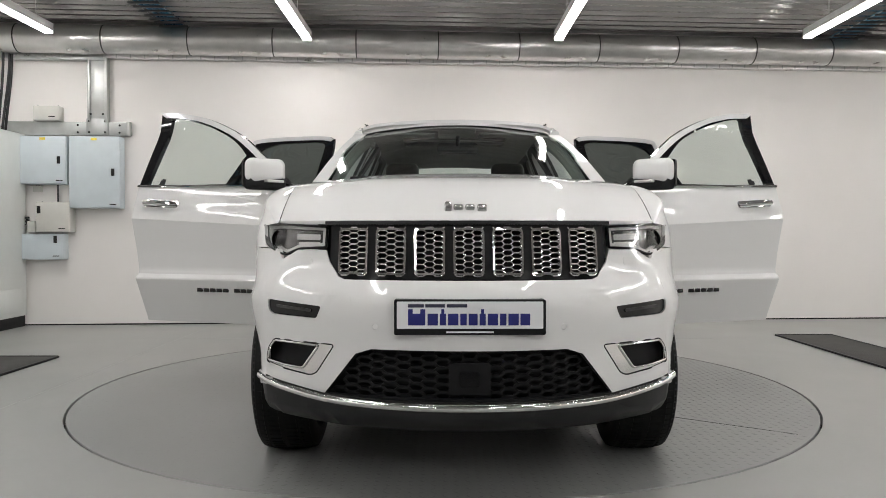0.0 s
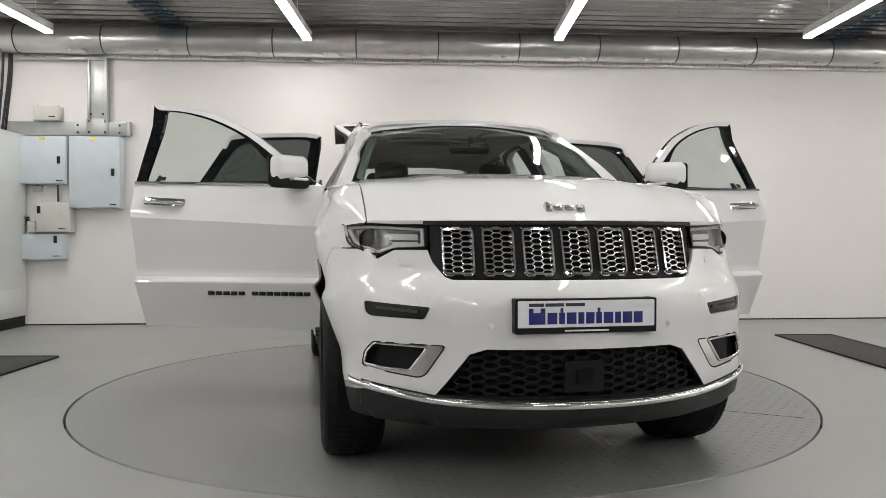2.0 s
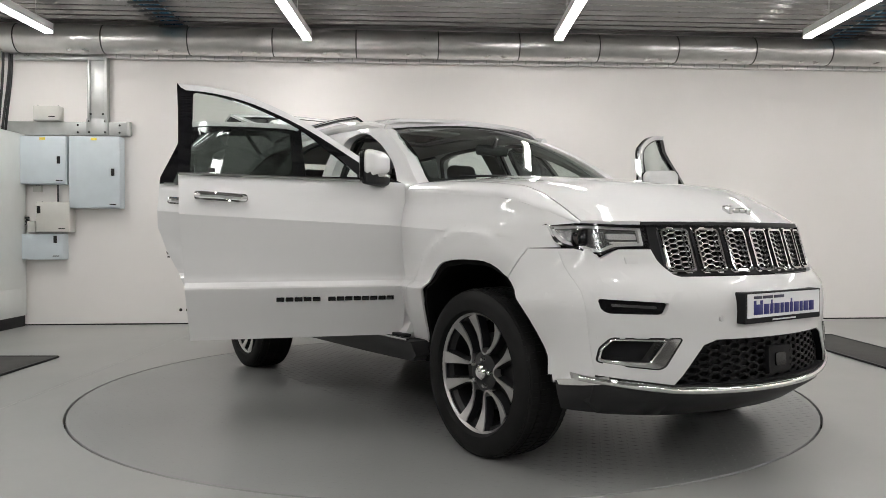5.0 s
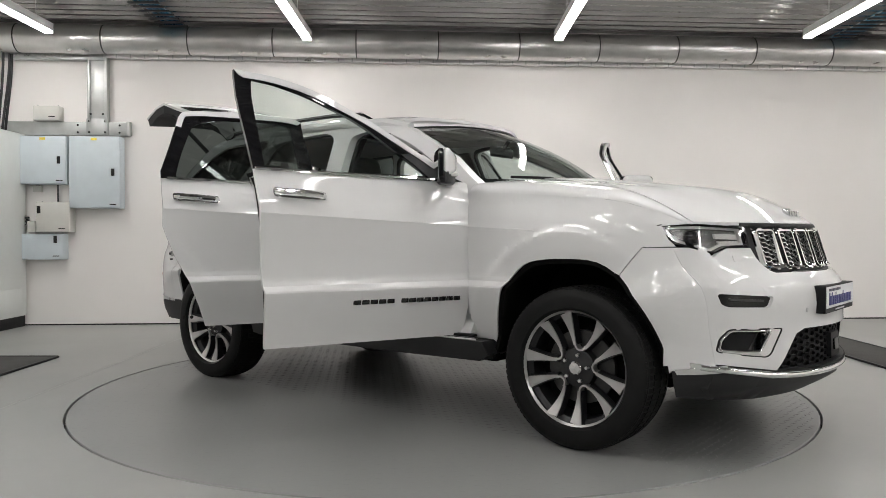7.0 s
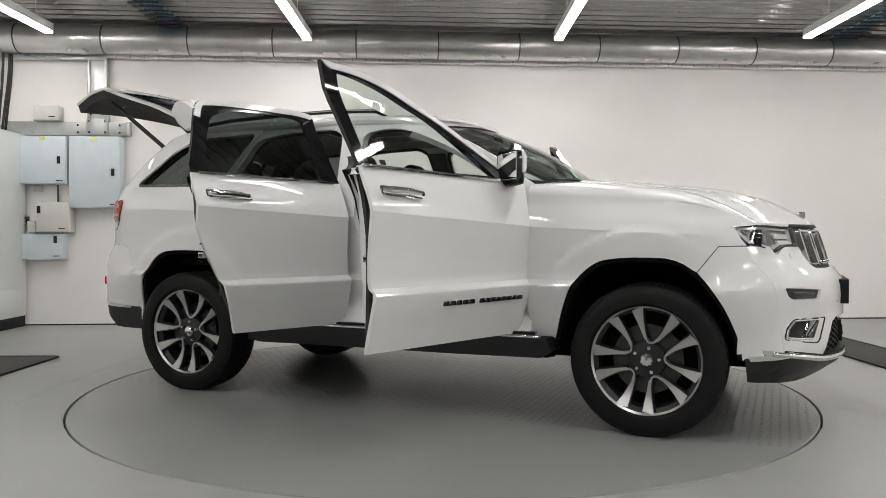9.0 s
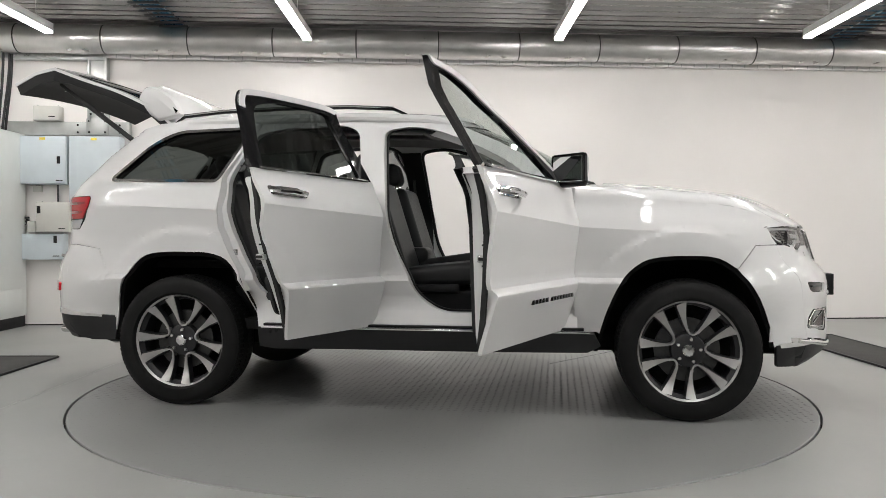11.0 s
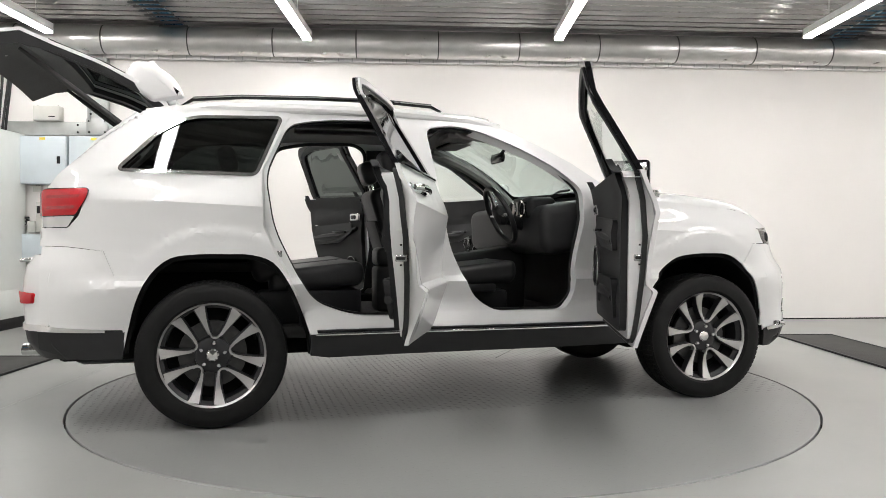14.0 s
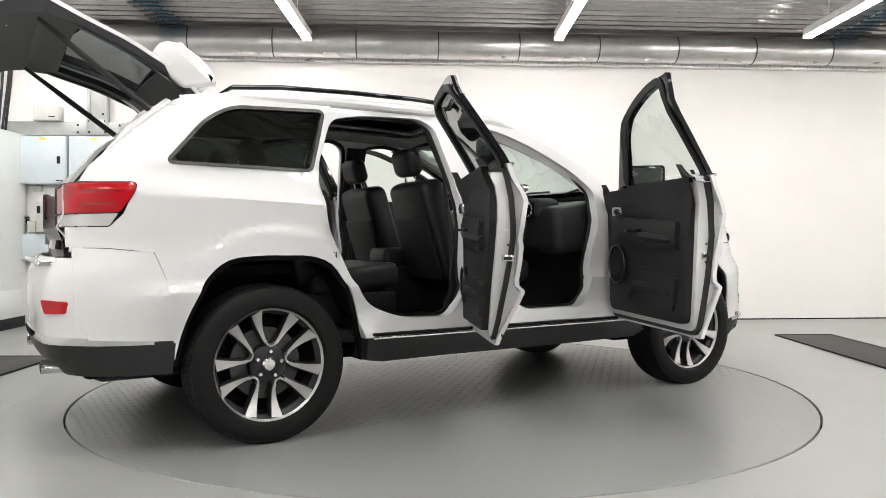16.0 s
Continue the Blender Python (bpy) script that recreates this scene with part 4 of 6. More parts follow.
    bars("large_bar", [(-0.222, -0.160), (-0.152, -0.115), (-0.108, -0.086), (-0.079, -0.042), (-0.035, -0.012), (-0.005, 0.027), (0.034, 0.056), (0.063, 0.100), (0.107, 0.130), (0.137, 0.174), (0.180, 0.215)], 0.680, 0.722, BLUEINK)
    bars("tall_bar", [(-0.222, -0.205), (-0.178, -0.160), (-0.103, -0.092), (0.039, 0.050)], 0.722, 0.738, BLUEINK)
    bars("small_bar", [(-0.222, -0.165), (-0.160, -0.090), (-0.083, -0.010)], 0.744, 0.756, DARKINK)
    part("line_bar", boxes(((2.394, -0.085, 0.652), (2.3958, 0.085, 0.658), 0.0005)), PLATEWHITE, pl)
    # maker's badge on the bonnet as plain chrome shapes
    for y0, y1, z0, z1 in ((-0.090, -0.062, 1.052, 1.092), (-0.055, -0.018, 1.058, 1.082), (-0.010, 0.027, 1.058, 1.082), (0.036, 0.073, 1.050, 1.082)):
        part("bonnet_badge", boxes(((2.150, y0, z0 + 0.040), (2.190, y1, z1 + 0.040), 0.007)), SATIN, car, "silver badge shape")


def mesh_part(car, name, region, cw, ch, r, depth, mat, label, cx=0.0):
    """Honeycomb bars inside a convex region of the front."""
    reg = [Vector(p) for p in region]
    area = sum(reg[i - 1].x * reg[i].y - reg[i].x * reg[i - 1].y for i in range(len(reg)))

    def inside(p):
        for i in range(len(reg)):
            a, b = reg[i - 1], reg[i]
            if ((b.x - a.x) * (p[1] - a.y) - (b.y - a.y) * (p[0] - a.x)) * (1 if area > 0 else -1) < -0.001:
                return False
        return True
    lo, hi = (min(p.x for p in reg), min(p.y for p in reg)), (max(p.x for p in reg), max(p.y for p in reg))
    segs = set()
    a, b = cw / 2, ch / 2
    for i in range(-30, 31):
        for j in range(-30, 31):
            x, z = cx + i * cw * 0.78, lo[1] + b + j * ch + (b if i % 2 else 0)
            hexa = [(x - a * 1.04, z), (x - a * 0.52, z + b), (x + a * 0.52, z + b), (x + a * 1.04, z), (x + a * 0.52, z - b), (x - a * 0.52, z - b)]
            for k in range(3):
                p, q = hexa[k], hexa[k + 1]
                if inside(p) and inside(q):
                    segs.add((round(p[0], 4), round(p[1], 4), round(q[0], 4), round(q[1], 4)))
    vs, fs = [], []
    for x0, z0, x1, z1 in sorted(segs):
        d = Vector((x1 - x0, z1 - z0)).normalized()
        nx, nz = -d.y * r, d.x * r
        o = len(vs)
        for x, z in ((x0, z0), (x1, z1)):
            for s in (1, -1):
                vs.append((front_x(x, z) - depth, x + nx * s, z + nz * s))
            for s in (-1, 1):
                vs.append((front_x(x, z) - depth - 0.012, x + nx * s, z + nz * s))
        fs += [(o + k, o + (k + 1) % 4, o + 4 + (k + 1) % 4, o + 4 + k) for k in range(4)]
    return part(name, (vs, fs), mat, car, label)


def build_rear(car):
    for s in (1, -1):
        red = rounded([(-2.338, 1.236, 0.02), (-2.048, 1.238, 0.03), (-2.062, 1.19, 0.03), (-2.118, 1.105, 0.01), (-2.338, 1.10, 0.005)], 0.02)
        clear = rounded([(-2.338, 1.095), (-2.122, 1.100), (-2.158, 1.044), (-2.338, 1.042)], 0.008)
        mz = 1.17
        swell = lambda x, z, d, s=s: (x, s * (side_y(x, z) + 0.003 + 0.008 * max(0.0, 1 - ((z - mz) / 0.07) ** 4) * max(0.0, 1 - ((x + 2.17) / 0.16) ** 4) - d), z)
        tl = part("tail_lamp", panel(red, [], swell, 0.05, 0.02), RED, car, "red and clear tail lamp")
        part("lamp_gap", panel(inset(red, -0.005), [inset(red, 0.002)], side_chart(s, -0.0012), 0.02, 0.05), GAP, tl)
        part("light_band", panel(rounded([(-2.27, 1.205), (-2.09, 1.207), (-2.10, 1.192), (-2.27, 1.190)], 0.005), [], side_chart(s, -0.0115), 0.01, 0.03), REDDEEP, tl, "dark red inner band")
        part("light_band", panel(rounded([(-2.27, 1.150), (-2.115, 1.152), (-2.125, 1.137), (-2.27, 1.135)], 0.005), [], side_chart(s, -0.0115), 0.01, 0.03), REDDEEP, tl, "dark red inner band")
        part("lamp_gap", panel(inset(clear, -0.005), [inset(clear, 0.002)], side_chart(s, -0.0012), 0.02, 0.05), GAP, tl)
        # white jamb from the quarter panel's rear edge into the tailgate opening
        vs, fs = [], []
        for x, z in ((-2.285, 0.88), (-2.285, 0.95), (-2.338, 1.04), (-2.322, 1.10), (-2.322, 1.23), (-2.262, 1.246), (-2.22, 1.32), (-2.03, 1.50), (-1.86, 1.655)):
            yo = side_y(x, z) - 0.004
            vs += [(x, s * yo, z), (x - 0.006, s * (yo - 0.03), z), (x + 0.02, s * (yo - 0.07), z), (x + 0.06, s * min(0.60, yo - 0.09), z)]
        fs = [(i * 4 + j, i * 4 + j + 1, i * 4 + j + 5, i * 4 + j + 4) for i in range(8) for j in range(3)]
        part("tailgate_jamb", (vs, fs), PAINT_IN, car, "white rear edge of the body", angle=60)
        part("reversing_lamp", panel(clear, [], side_chart(s, -0.002), 0.05, 0.04), CLEARLAMP, car, "clear lower tail lamp")
        # bumper side
        part("rear_bumper_side", panel([(-1.887, 0.52), (-1.9285, 0.793), (-1.982, 0.9222), (-2.16, 0.9422), (-2.30, 0.9455), (-2.30, 0.53)], [], side_chart(s), 0.02, 0.04), PAINT, car, "white rear bumper corner")
        part("rear_skirt_side", panel([(-1.90, 0.37), (-1.885, 0.515), (-2.31, 0.53), (-2.31, 0.42), (-2.1, 0.37)], [], side_chart(s, 0.0), 0.06, 0.06), CLADDING, car, "dark grey rear skirt")
        part("rear_strip_side", panel([(-1.98, 0.523), (-2.31, 0.545), (-2.31, 0.515), (-1.98, 0.508)], [], side_chart(s, -0.008), 0.02, 0.05), CHROME, car, "chrome rear strip")
        part("rear_reflector", panel(rounded([(s * 0.64, 0.715), (s * 0.755, 0.708), (s * 0.745, 0.655), (s * 0.665, 0.652)], 0.012), [], rear_chart(-0.016), 0.03, 0.06), RED, car, "red rear reflector")
    top = [(-0.80, 0.53), (0.80, 0.53), (0.80, 0.90), (-0.80, 0.90)]
    part("rear_bumper", panel(top, [], rear_chart(), 0.02, 0.05), PAINT, car, "white rear bumper")
    part("rear_skirt", panel([(-0.80, 0.37), (0.80, 0.37), (0.80, 0.53), (-0.80, 0.53)], [], rear_chart(0.0), 0.06, 0.08), CLADDING, car, "dark grey rear skirt")
    part("rear_strip", panel([(-0.80, 0.515), (0.80, 0.515), (0.80, 0.548), (-0.80, 0.548)], [], rear_chart(-0.008), 0.02, 0.08), CHROME, car, "chrome rear strip")
    part("bumper_top", boxes(((-2.43, -0.60, 0.862), (-2.22, 0.60, 0.882), 0.008)), SATIN, car, "black loading edge")
    for s in (1, -1):
        part("exhaust_tip", shifted(lathe([(0.03, -0.06), (0.045, -0.06), (0.045, 0.08), (0.03, 0.08)], 24, "x", True), Matrix.Translation((-2.36, s * 0.55, 0.40)) @ Matrix.Diagonal((1, 1.5, 0.7, 1))), CHROME, car, "bright exhaust tip")
    # rear opening edge
    vs, fs = [], []
    pts = [(-2.27, 0.60, 0.92), (-2.25, 0.60, 1.05), (-2.22, 0.61, 1.25), (-2.03, 0.59, 1.49), (-1.84, 0.53, 1.65)]
    for s in (1, -1):
        part("tailgate_frame", tube([(x, s * y, z) for x, y, z in pts], 0.035, 8), PAINT_IN, car, "white tailgate opening edge")
        part("tailgate_seal", tube([(x + 0.01, s * (y - 0.035), z) for x, y, z in pts], 0.015, 8), SEAL, car)


# ---------------------------------------------------------------- doors, tailgate, cabin
DOOR_F = [(0.835, 0.485), (0.84, 1.268)] + spline([(0.78, 1.295), (0.58, 1.438), (0.34, 1.600), (0.10, 1.712), (-0.10, 1.763), (-0.25, 1.776)], 3) + [(-0.296, 1.783), (-0.297, 1.765), (-0.275, 1.29), (-0.262, 1.0), (-0.245, 0.75), (-0.225, 0.485)]
WIN_F = rounded([(0.62, 1.300, 0.02), (0.49, 1.410, 0.06), (0.31, 1.570, 0.1), (0.075, 1.678, 0.1), (-0.10, 1.726, 0.05), (-0.218, 1.740, 0.02), (-0.222, 1.302, 0.02)], 0.02)
DOOR_R = [(-0.235, 0.485), (-0.250, 0.75), (-0.27, 1.0), (-0.285, 1.29), (-0.325, 1.705)] + spline([(-0.36, 1.722), (-0.48, 1.735), (-0.84, 1.740), (-0.99, 1.733), (-1.045, 1.715), (-1.075, 1.64), (-1.125, 1.50), (-1.18, 1.36)], 3) + [(-1.18, 1.05), (-1.125, 0.90), (-1.05, 0.755), (-0.985, 0.60), (-0.945, 0.485)]
WIN_R = rounded([(-0.375, 1.305, 0.02), (-0.395, 1.672, 0.02), (-0.47, 1.688, 0.05), (-0.83, 1.690, 0.06), (-0.98, 1.650, 0.05), (-1.06, 1.47, 0.06), (-1.105, 1.325, 0.02)], 0.02)


def clip_below(poly, f):
    """The part of an outline below the line z = f(x), and the part above it."""
    lo, hi = [], []
    k = len(poly)
    for i in range(k):
        a, b = poly[i], poly[(i + 1) % k]
        da, db = a[1] - f(a[0]), b[1] - f(b[0])
        (lo if da <= 0 else hi).append(a)
        if da * db < 0:
            t = da / (da - db)
            c = (lerp(a[0], b[0], t), lerp(a[1], b[1], t))
            lo.append(c)
            hi.append(c)
    return lo, hi


def build_door(car, sy, front):
    outline = DOOR_F if front else DOOR_R
    win = WIN_F if front else WIN_R
    hinge = Vector((0.84, sy * 0.905, 0)) if front else Vector((-0.235, sy * 0.905, 0))
    turn = 70 if front else 66
    line = lambda x: belt(x) + 0.008
    low, high = clip_below(outline, line)
    ch = side_chart(sy)
    door = part("door", panel(low, [], ch, 0.02, 0.03, CREASES), PAINT, car, "open white front door" if front else "open white rear door", angle=22)
    swing = Matrix.Translation(hinge) @ pose(0, 0, 0, 0, 0, -sy * turn) @ Matrix.Translation(-hinge)
    door.matrix_basis = swing
    # window frame: black, with a white top edge
    part("window_frame", panel(high, [win], side_chart(sy, 0.004), 0.026, 0.06), GLOSSBLACK, door, "black window frame")
    inner = inset(outline, 0.030)
    keep = [i for i, q in enumerate(outline) if q[1] > belt(q[0]) + (0.03 if front else 0.3)]
    keep = keep[:-1] if front else keep
    edge = [outline[i] for i in keep] + [inner[i] for i in reversed(keep)]
    part("frame_edge", panel(edge, [], side_chart(sy, -0.006), 0.02, 0.06), PAINT, door, "white edge of the window frame")
    part("pane", panel(inset(win, -0.006), [], side_chart(sy, 0.016), 0.0, 0.1), GLASS if front else TINTED, door, "clear side window" if front else "dark tinted side window").visible_shadow = False
    xs = [p[0] for p in win]
    x0, x1 = min(xs), max(xs)
    part("belt_strip", tube([(x, sy * (side_y(x, belt(x)) + 0.006), belt(x) + 0.010) for x in np.linspace(x0 - 0.05, x1 + (0.10 if front else 0.04), 8)], 0.008, 6), CHROME, door, "chrome strip below the window")
    # inside: trim, seal, armrest, pull, speaker, inner handle
    loop = rounded(low, 0.07, 4)
    deep = lambda x, z: 0.925 if z < 1.0 else min(0.925, side_y(x, z))
    shell = inset(loop, 0.034)
    part("door_shell", panel(shell, [], lambda x, z, d: (x, sy * ((side_y(x, z) - 0.018) if d == 0 else deep(x, z) - 0.105), z), 0.105, 0.07), PAINT_IN, door, "white inner door shell")
    part("door_seal", panel(inset(loop, 0.014), [inset(loop, 0.037)], lambda x, z, d: (x, sy * (table(z, [0.48, 0.6, 0.8, 1.0, 1.2, 1.3], [0.845, 0.868, 0.890, 0.902, 0.885, 0.855]) - d), z), 0.022, 0.12), SEAL, door, "black rubber seal")
    base = [(u, z, 0.15 if z < 0.6 else 0.03) for u, z in low]
    tr = [(u, z + 0.055 * max(0.0, min(1.0, (z - 1.08) / 0.10))) for u, z in inset(rounded(base, 0.03, 6), 0.066)]
    mid = 0.29 if front else -0.69
    part("trim_panel", panel(tr, [], lambda x, z, d: (x, sy * (deep(x, z) - 0.103 - d), z), lambda x, z: 0.035 + max(0.0, 1 - ((x - mid) / (0.46 if front else 0.38)) ** 4) * (0.02 * math.exp(-((z - 1.15) / 0.08) ** 2) + 0.022 * math.exp(-((z - 0.98) / 0.05) ** 2) + 0.012 * math.exp(-((z - 0.70) / 0.06) ** 2)), 0.035), TRIM, door, "black padded inner door trim")
    for i in range(2):
        part("shell_hole", shifted(lathe([(0, 0.003), (0.008, 0.003), (0.010, 0)], 10), Matrix.Translation((min(q[0] for q in loop) + 0.12 + 0.04 * i, sy * (side_y(0, 0.56) - 0.02), 0.54))), GAP, door)
    part("frame_lining", panel(inset(win, -0.036), [inset(win, -0.002)], side_chart(sy, 0.029), 0.010, 0.08), TRIM, door)
    y_in = lambda x, z: sy * (deep(x, z) - 0.150)
    c = 0.24 if front else -0.70
    part("armrest", tube([(c - 0.32, y_in(c - 0.32, 0.98), 0.975), (c - 0.15, y_in(c, 0.98), 0.985), (c + 0.1, y_in(c, 0.98), 1.0), (c + 0.32, y_in(c + 0.3, 1.04), 1.06)], [0.025, 0.038, 0.034, 0.012], 10), LEATHER, door, "black padded armrest")
    f = 0.36 if front else 0.30
    ins = rounded([(c - f, 1.075), (c + f - 0.06, 1.105), (c + f - 0.02, 1.03), (c + 0.08, 0.945), (c - f, 0.925)], 0.03)
    part("trim_insert", panel(ins, [], lambda x, z, d: (x, sy * (deep(x, z) - 0.140 - d), z), lambda x, z: 0.022 + 0.012 * math.exp(-((z - 1.0) / 0.05) ** 2), 0.04), LEATHER, door, "black leather door insert")
    poc = rounded([(c - f, 0.80), (c + f - 0.20, 0.80), (c + f - 0.12, 0.62), (c - f + 0.06, 0.60)], 0.04)
    part("pocket_front", panel(poc, [], lambda x, z, d: (x, sy * (deep(x, z) - 0.138 - d), z), lambda x, z: 0.014 + 0.02 * (z - 0.60) / 0.2, 0.05), TRIM, door, "moulded pocket front")
    part("window_switches", boxes(((c + 0.02, min(y_in(c, 1.0), y_in(c, 1.0) - sy * 0.045), 1.022), (c + 0.20, max(y_in(c, 1.0), y_in(c, 1.0) - sy * 0.045), 1.036), 0.005)), GLOSSBLACK, door)
    part("trim_strip", tube([(c - 0.34, y_in(c - 0.34, 1.1) + sy * 0.012, 1.085), (c, y_in(c, 1.1) + sy * 0.012, 1.10), (c + 0.36, y_in(c + 0.36, 1.12) + sy * 0.012, 1.13)], 0.007, 6), SATIN, door, "thin bright trim strip")
    hx = c + 0.38 if front else c + 0.30
    part("inner_handle_cup", boxes(((hx - 0.065, y_in(hx, 1.14) - 0.016, 1.115), (hx + 0.065, y_in(hx, 1.14) + 0.016, 1.175), 0.012)), SATIN, door, "silver inner handle surround")
    part("inner_handle", boxes(((hx - 0.042, y_in(hx, 1.14) - 0.024, 1.13), (hx + 0.03, y_in(hx, 1.14) + 0.024, 1.16), 0.01)), GLOSSBLACK, door)
    sx, sz, sr = (0.62, 0.83, 0.115) if front else (-0.45, 0.76, 0.075)
    m = Matrix.Translation((sx, y_in(sx, sz) + sy * 0.004, sz)) @ pose(0, 0, 0, 0, 0, 0 if sy < 0 else 180)
    part("speaker", shifted(lathe([(0, 0.004), (sr * 0.94, 0.006), (sr * 0.96, 0.016), (sr, 0.016), (sr * 1.05, 0.0)], 36), m), BLACK, door, "round speaker grille")
    part("speaker_ring", shifted(lathe([(sr * 0.96, 0.014), (sr * 0.97, 0.020), (sr * 1.0, 0.020), (sr * 1.01, 0.012)], 36, closed=True), m), SATIN, door)
    part("door_pocket", tube([(c - 0.28, y_in(c, 0.66), 0.70), (c - 0.1, y_in(c, 0.66), 0.72), (c + 0.12, y_in(c, 0.66), 0.72), (c + 0.22, y_in(c, 0.66), 0.66)], [0.02, 0.034, 0.034, 0.02], 10), TRIM, door)
    lx = (-0.262 if front else -1.165) + 0.034
    part("latch", boxes(((lx - 0.004, sy * 0.868 - 0.026, 0.885), (lx + 0.02, sy * 0.868 + 0.026, 0.915), 0.004)), SATIN, door, "steel door latch")
    part("latch_slot", boxes(((lx - 0.007, sy * 0.868 - 0.020, 0.893), (lx + 0.02, sy * 0.868 + 0.020, 0.907), 0.002)), GAP, door)
    for dz in (-0.03, 0.06):
        part("latch_screw", boxes(((lx - 0.004, sy * 0.868 - 0.004, 0.895 + dz), (lx + 0.01, sy * 0.868 + 0.004, 0.903 + dz))), GAP, door)
    part("jamb_label", boxes(((lx - 0.0035, sy * 0.862 - 0.014, 1.02), (lx + 0.01, sy * 0.862 + 0.014, 1.16))), CABINET, door, "grey jamb label")
    # outer handle
    hc, hz = (-0.075, 1.195) if front else (-1.00, 1.215)
    hy = side_y(hc, hz)
    base = rounded([(hc - 0.125, hz - 0.020), (hc + 0.125, hz - 0.032), (hc + 0.125, hz + 0.008), (hc - 0.125, hz + 0.024)], 0.018)
    hd = part("handle", panel(base, [], side_chart(sy, -0.004), 0.01, 0.05), CHROME, door, "chrome door handle")
    part("handle_bar", tube([(hc - 0.115, sy * (hy + 0.012), hz + 0.004), (hc - 0.09, sy * (hy + 0.038), hz + 0.002), (hc, sy * (hy + 0.046), hz - 0.002), (hc + 0.09, sy * (hy + 0.038), hz - 0.010), (hc + 0.115, sy * (hy + 0.012), hz - 0.014)], [0.013, 0.0165, 0.0165, 0.0165, 0.012], 10), CHROME, hd)
    if front:
        # maker's name along the door as plain dark shapes
        xs2 = [0.185 + 0.0445 * i for i in range(5)] + [0.185 + 0.0445 * 5 + 0.032 + 0.0425 * i for i in range(8)]
        for bx in xs2:
            z0 = 0.672
            w = 0.039
            yb = side_y(bx + w / 2, z0 + 0.012)
            part("name_block", boxes(((bx, sy * yb - 0.004, z0), (bx + w, sy * yb + 0.004, z0 + 0.024), 0.003)), GLOSSBLACK, door)
        build_mirror(door, sy, swing)
        part("mirror_patch", panel([(0.62, 1.295), (0.765, 1.292), (0.58, 1.42), (0.50, 1.41)], [], side_chart(sy, -0.002), 0.02, 0.1), BLACK, door)
        part("window_sticker", panel(rounded([(-0.14, 1.312), (-0.105, 1.312), (-0.105, 1.335), (-0.14, 1.335)], 0.004), [], side_chart(sy, 0.013), 0.001, 0.1), GAP, door, "small dark window sticker")
    return door


def build_mirror(door, sy, swing):
    inv = swing.inverted()
    m = inv @ Matrix.Translation((0.850, sy * 1.075, 1.345)) @ pose(0, 0, 0, 0, 0, -sy * 46)
    # shell: rounded box, front bulged
    bm = bmesh.new()
    box(bm, (-0.045, -0.115, -0.050), (0.048, 0.115, 0.085), 0.042, None, 5)
    for v in bm.verts:
        if v.co.x > 0.02:
            v.co.y *= 0.90
            v.co.z = v.co.z * 0.86 + 0.005
        if v.co.z < 0 and v.co.y * sy < 0:
            v.co.z *= 0.9
    for v in bm.verts:
        t = max(0.0, min(1.0, (v.co.y * sy + 0.02) / 0.12))
        v.co.x = -0.045 + (v.co.x + 0.045) * (1 - 0.72 * t * t)
    cap = bm
    bmesh.ops.transform(cap, matrix=m, verts=cap.verts)
    mir = part("wing_mirror", cap, PAINT, door, "white wing mirror with a black base", angle=60)
    bm = bmesh.new()
    box(bm, (-0.056, -0.112, -0.090), (0.044, 0.112, -0.020), 0.025, None, 4)
    for v in bm.verts:
        t = max(0.0, min(1.0, (v.co.y * sy + 0.02) / 0.12))
        v.co.x = -0.056 + (v.co.x + 0.056) * (1 - 0.70 * t * t)
    bmesh.ops.transform(bm, matrix=m, verts=bm.verts)
    part("mirror_base", bm, BLACK, mir, "black lower mirror shell", angle=60)
    bm = bmesh.new()
    box(bm, (0.0, min(-sy * 0.09, sy * 0.02), -0.050), (0.046, max(-sy * 0.09, sy * 0.02), -0.034), 0.006, m, 3)
    part("mirror_indicator", bm, CLEARLAMP, mir, "clear indicator strip")
    bm = bmesh.new()
    box(bm, (-0.062, -0.118, -0.078), (-0.040, 0.118, 0.080), 0.020, m, 4)
    part("mirror_rim", bm, GLOSSBLACK, mir, angle=60)
    bm = bmesh.new()
    box(bm, (-0.0655, -0.102, -0.064), (-0.061, 0.102, 0.066), 0.002, m, 1)
    part("mirror_glass", bm, MIRROR, mir, "mirror glass")
    a = m @ Vector((0.0, -sy * 0.10, -0.072))
    b = Vector((0.70, sy * (side_y(0.70, 1.30) - 0.01), 1.292))
    part("mirror_arm", tube([a, a * 0.4 + b * 0.6 + Vector((0, 0, -0.012)), b], [0.030, 0.034, 0.040], 10), BLACK, mir)


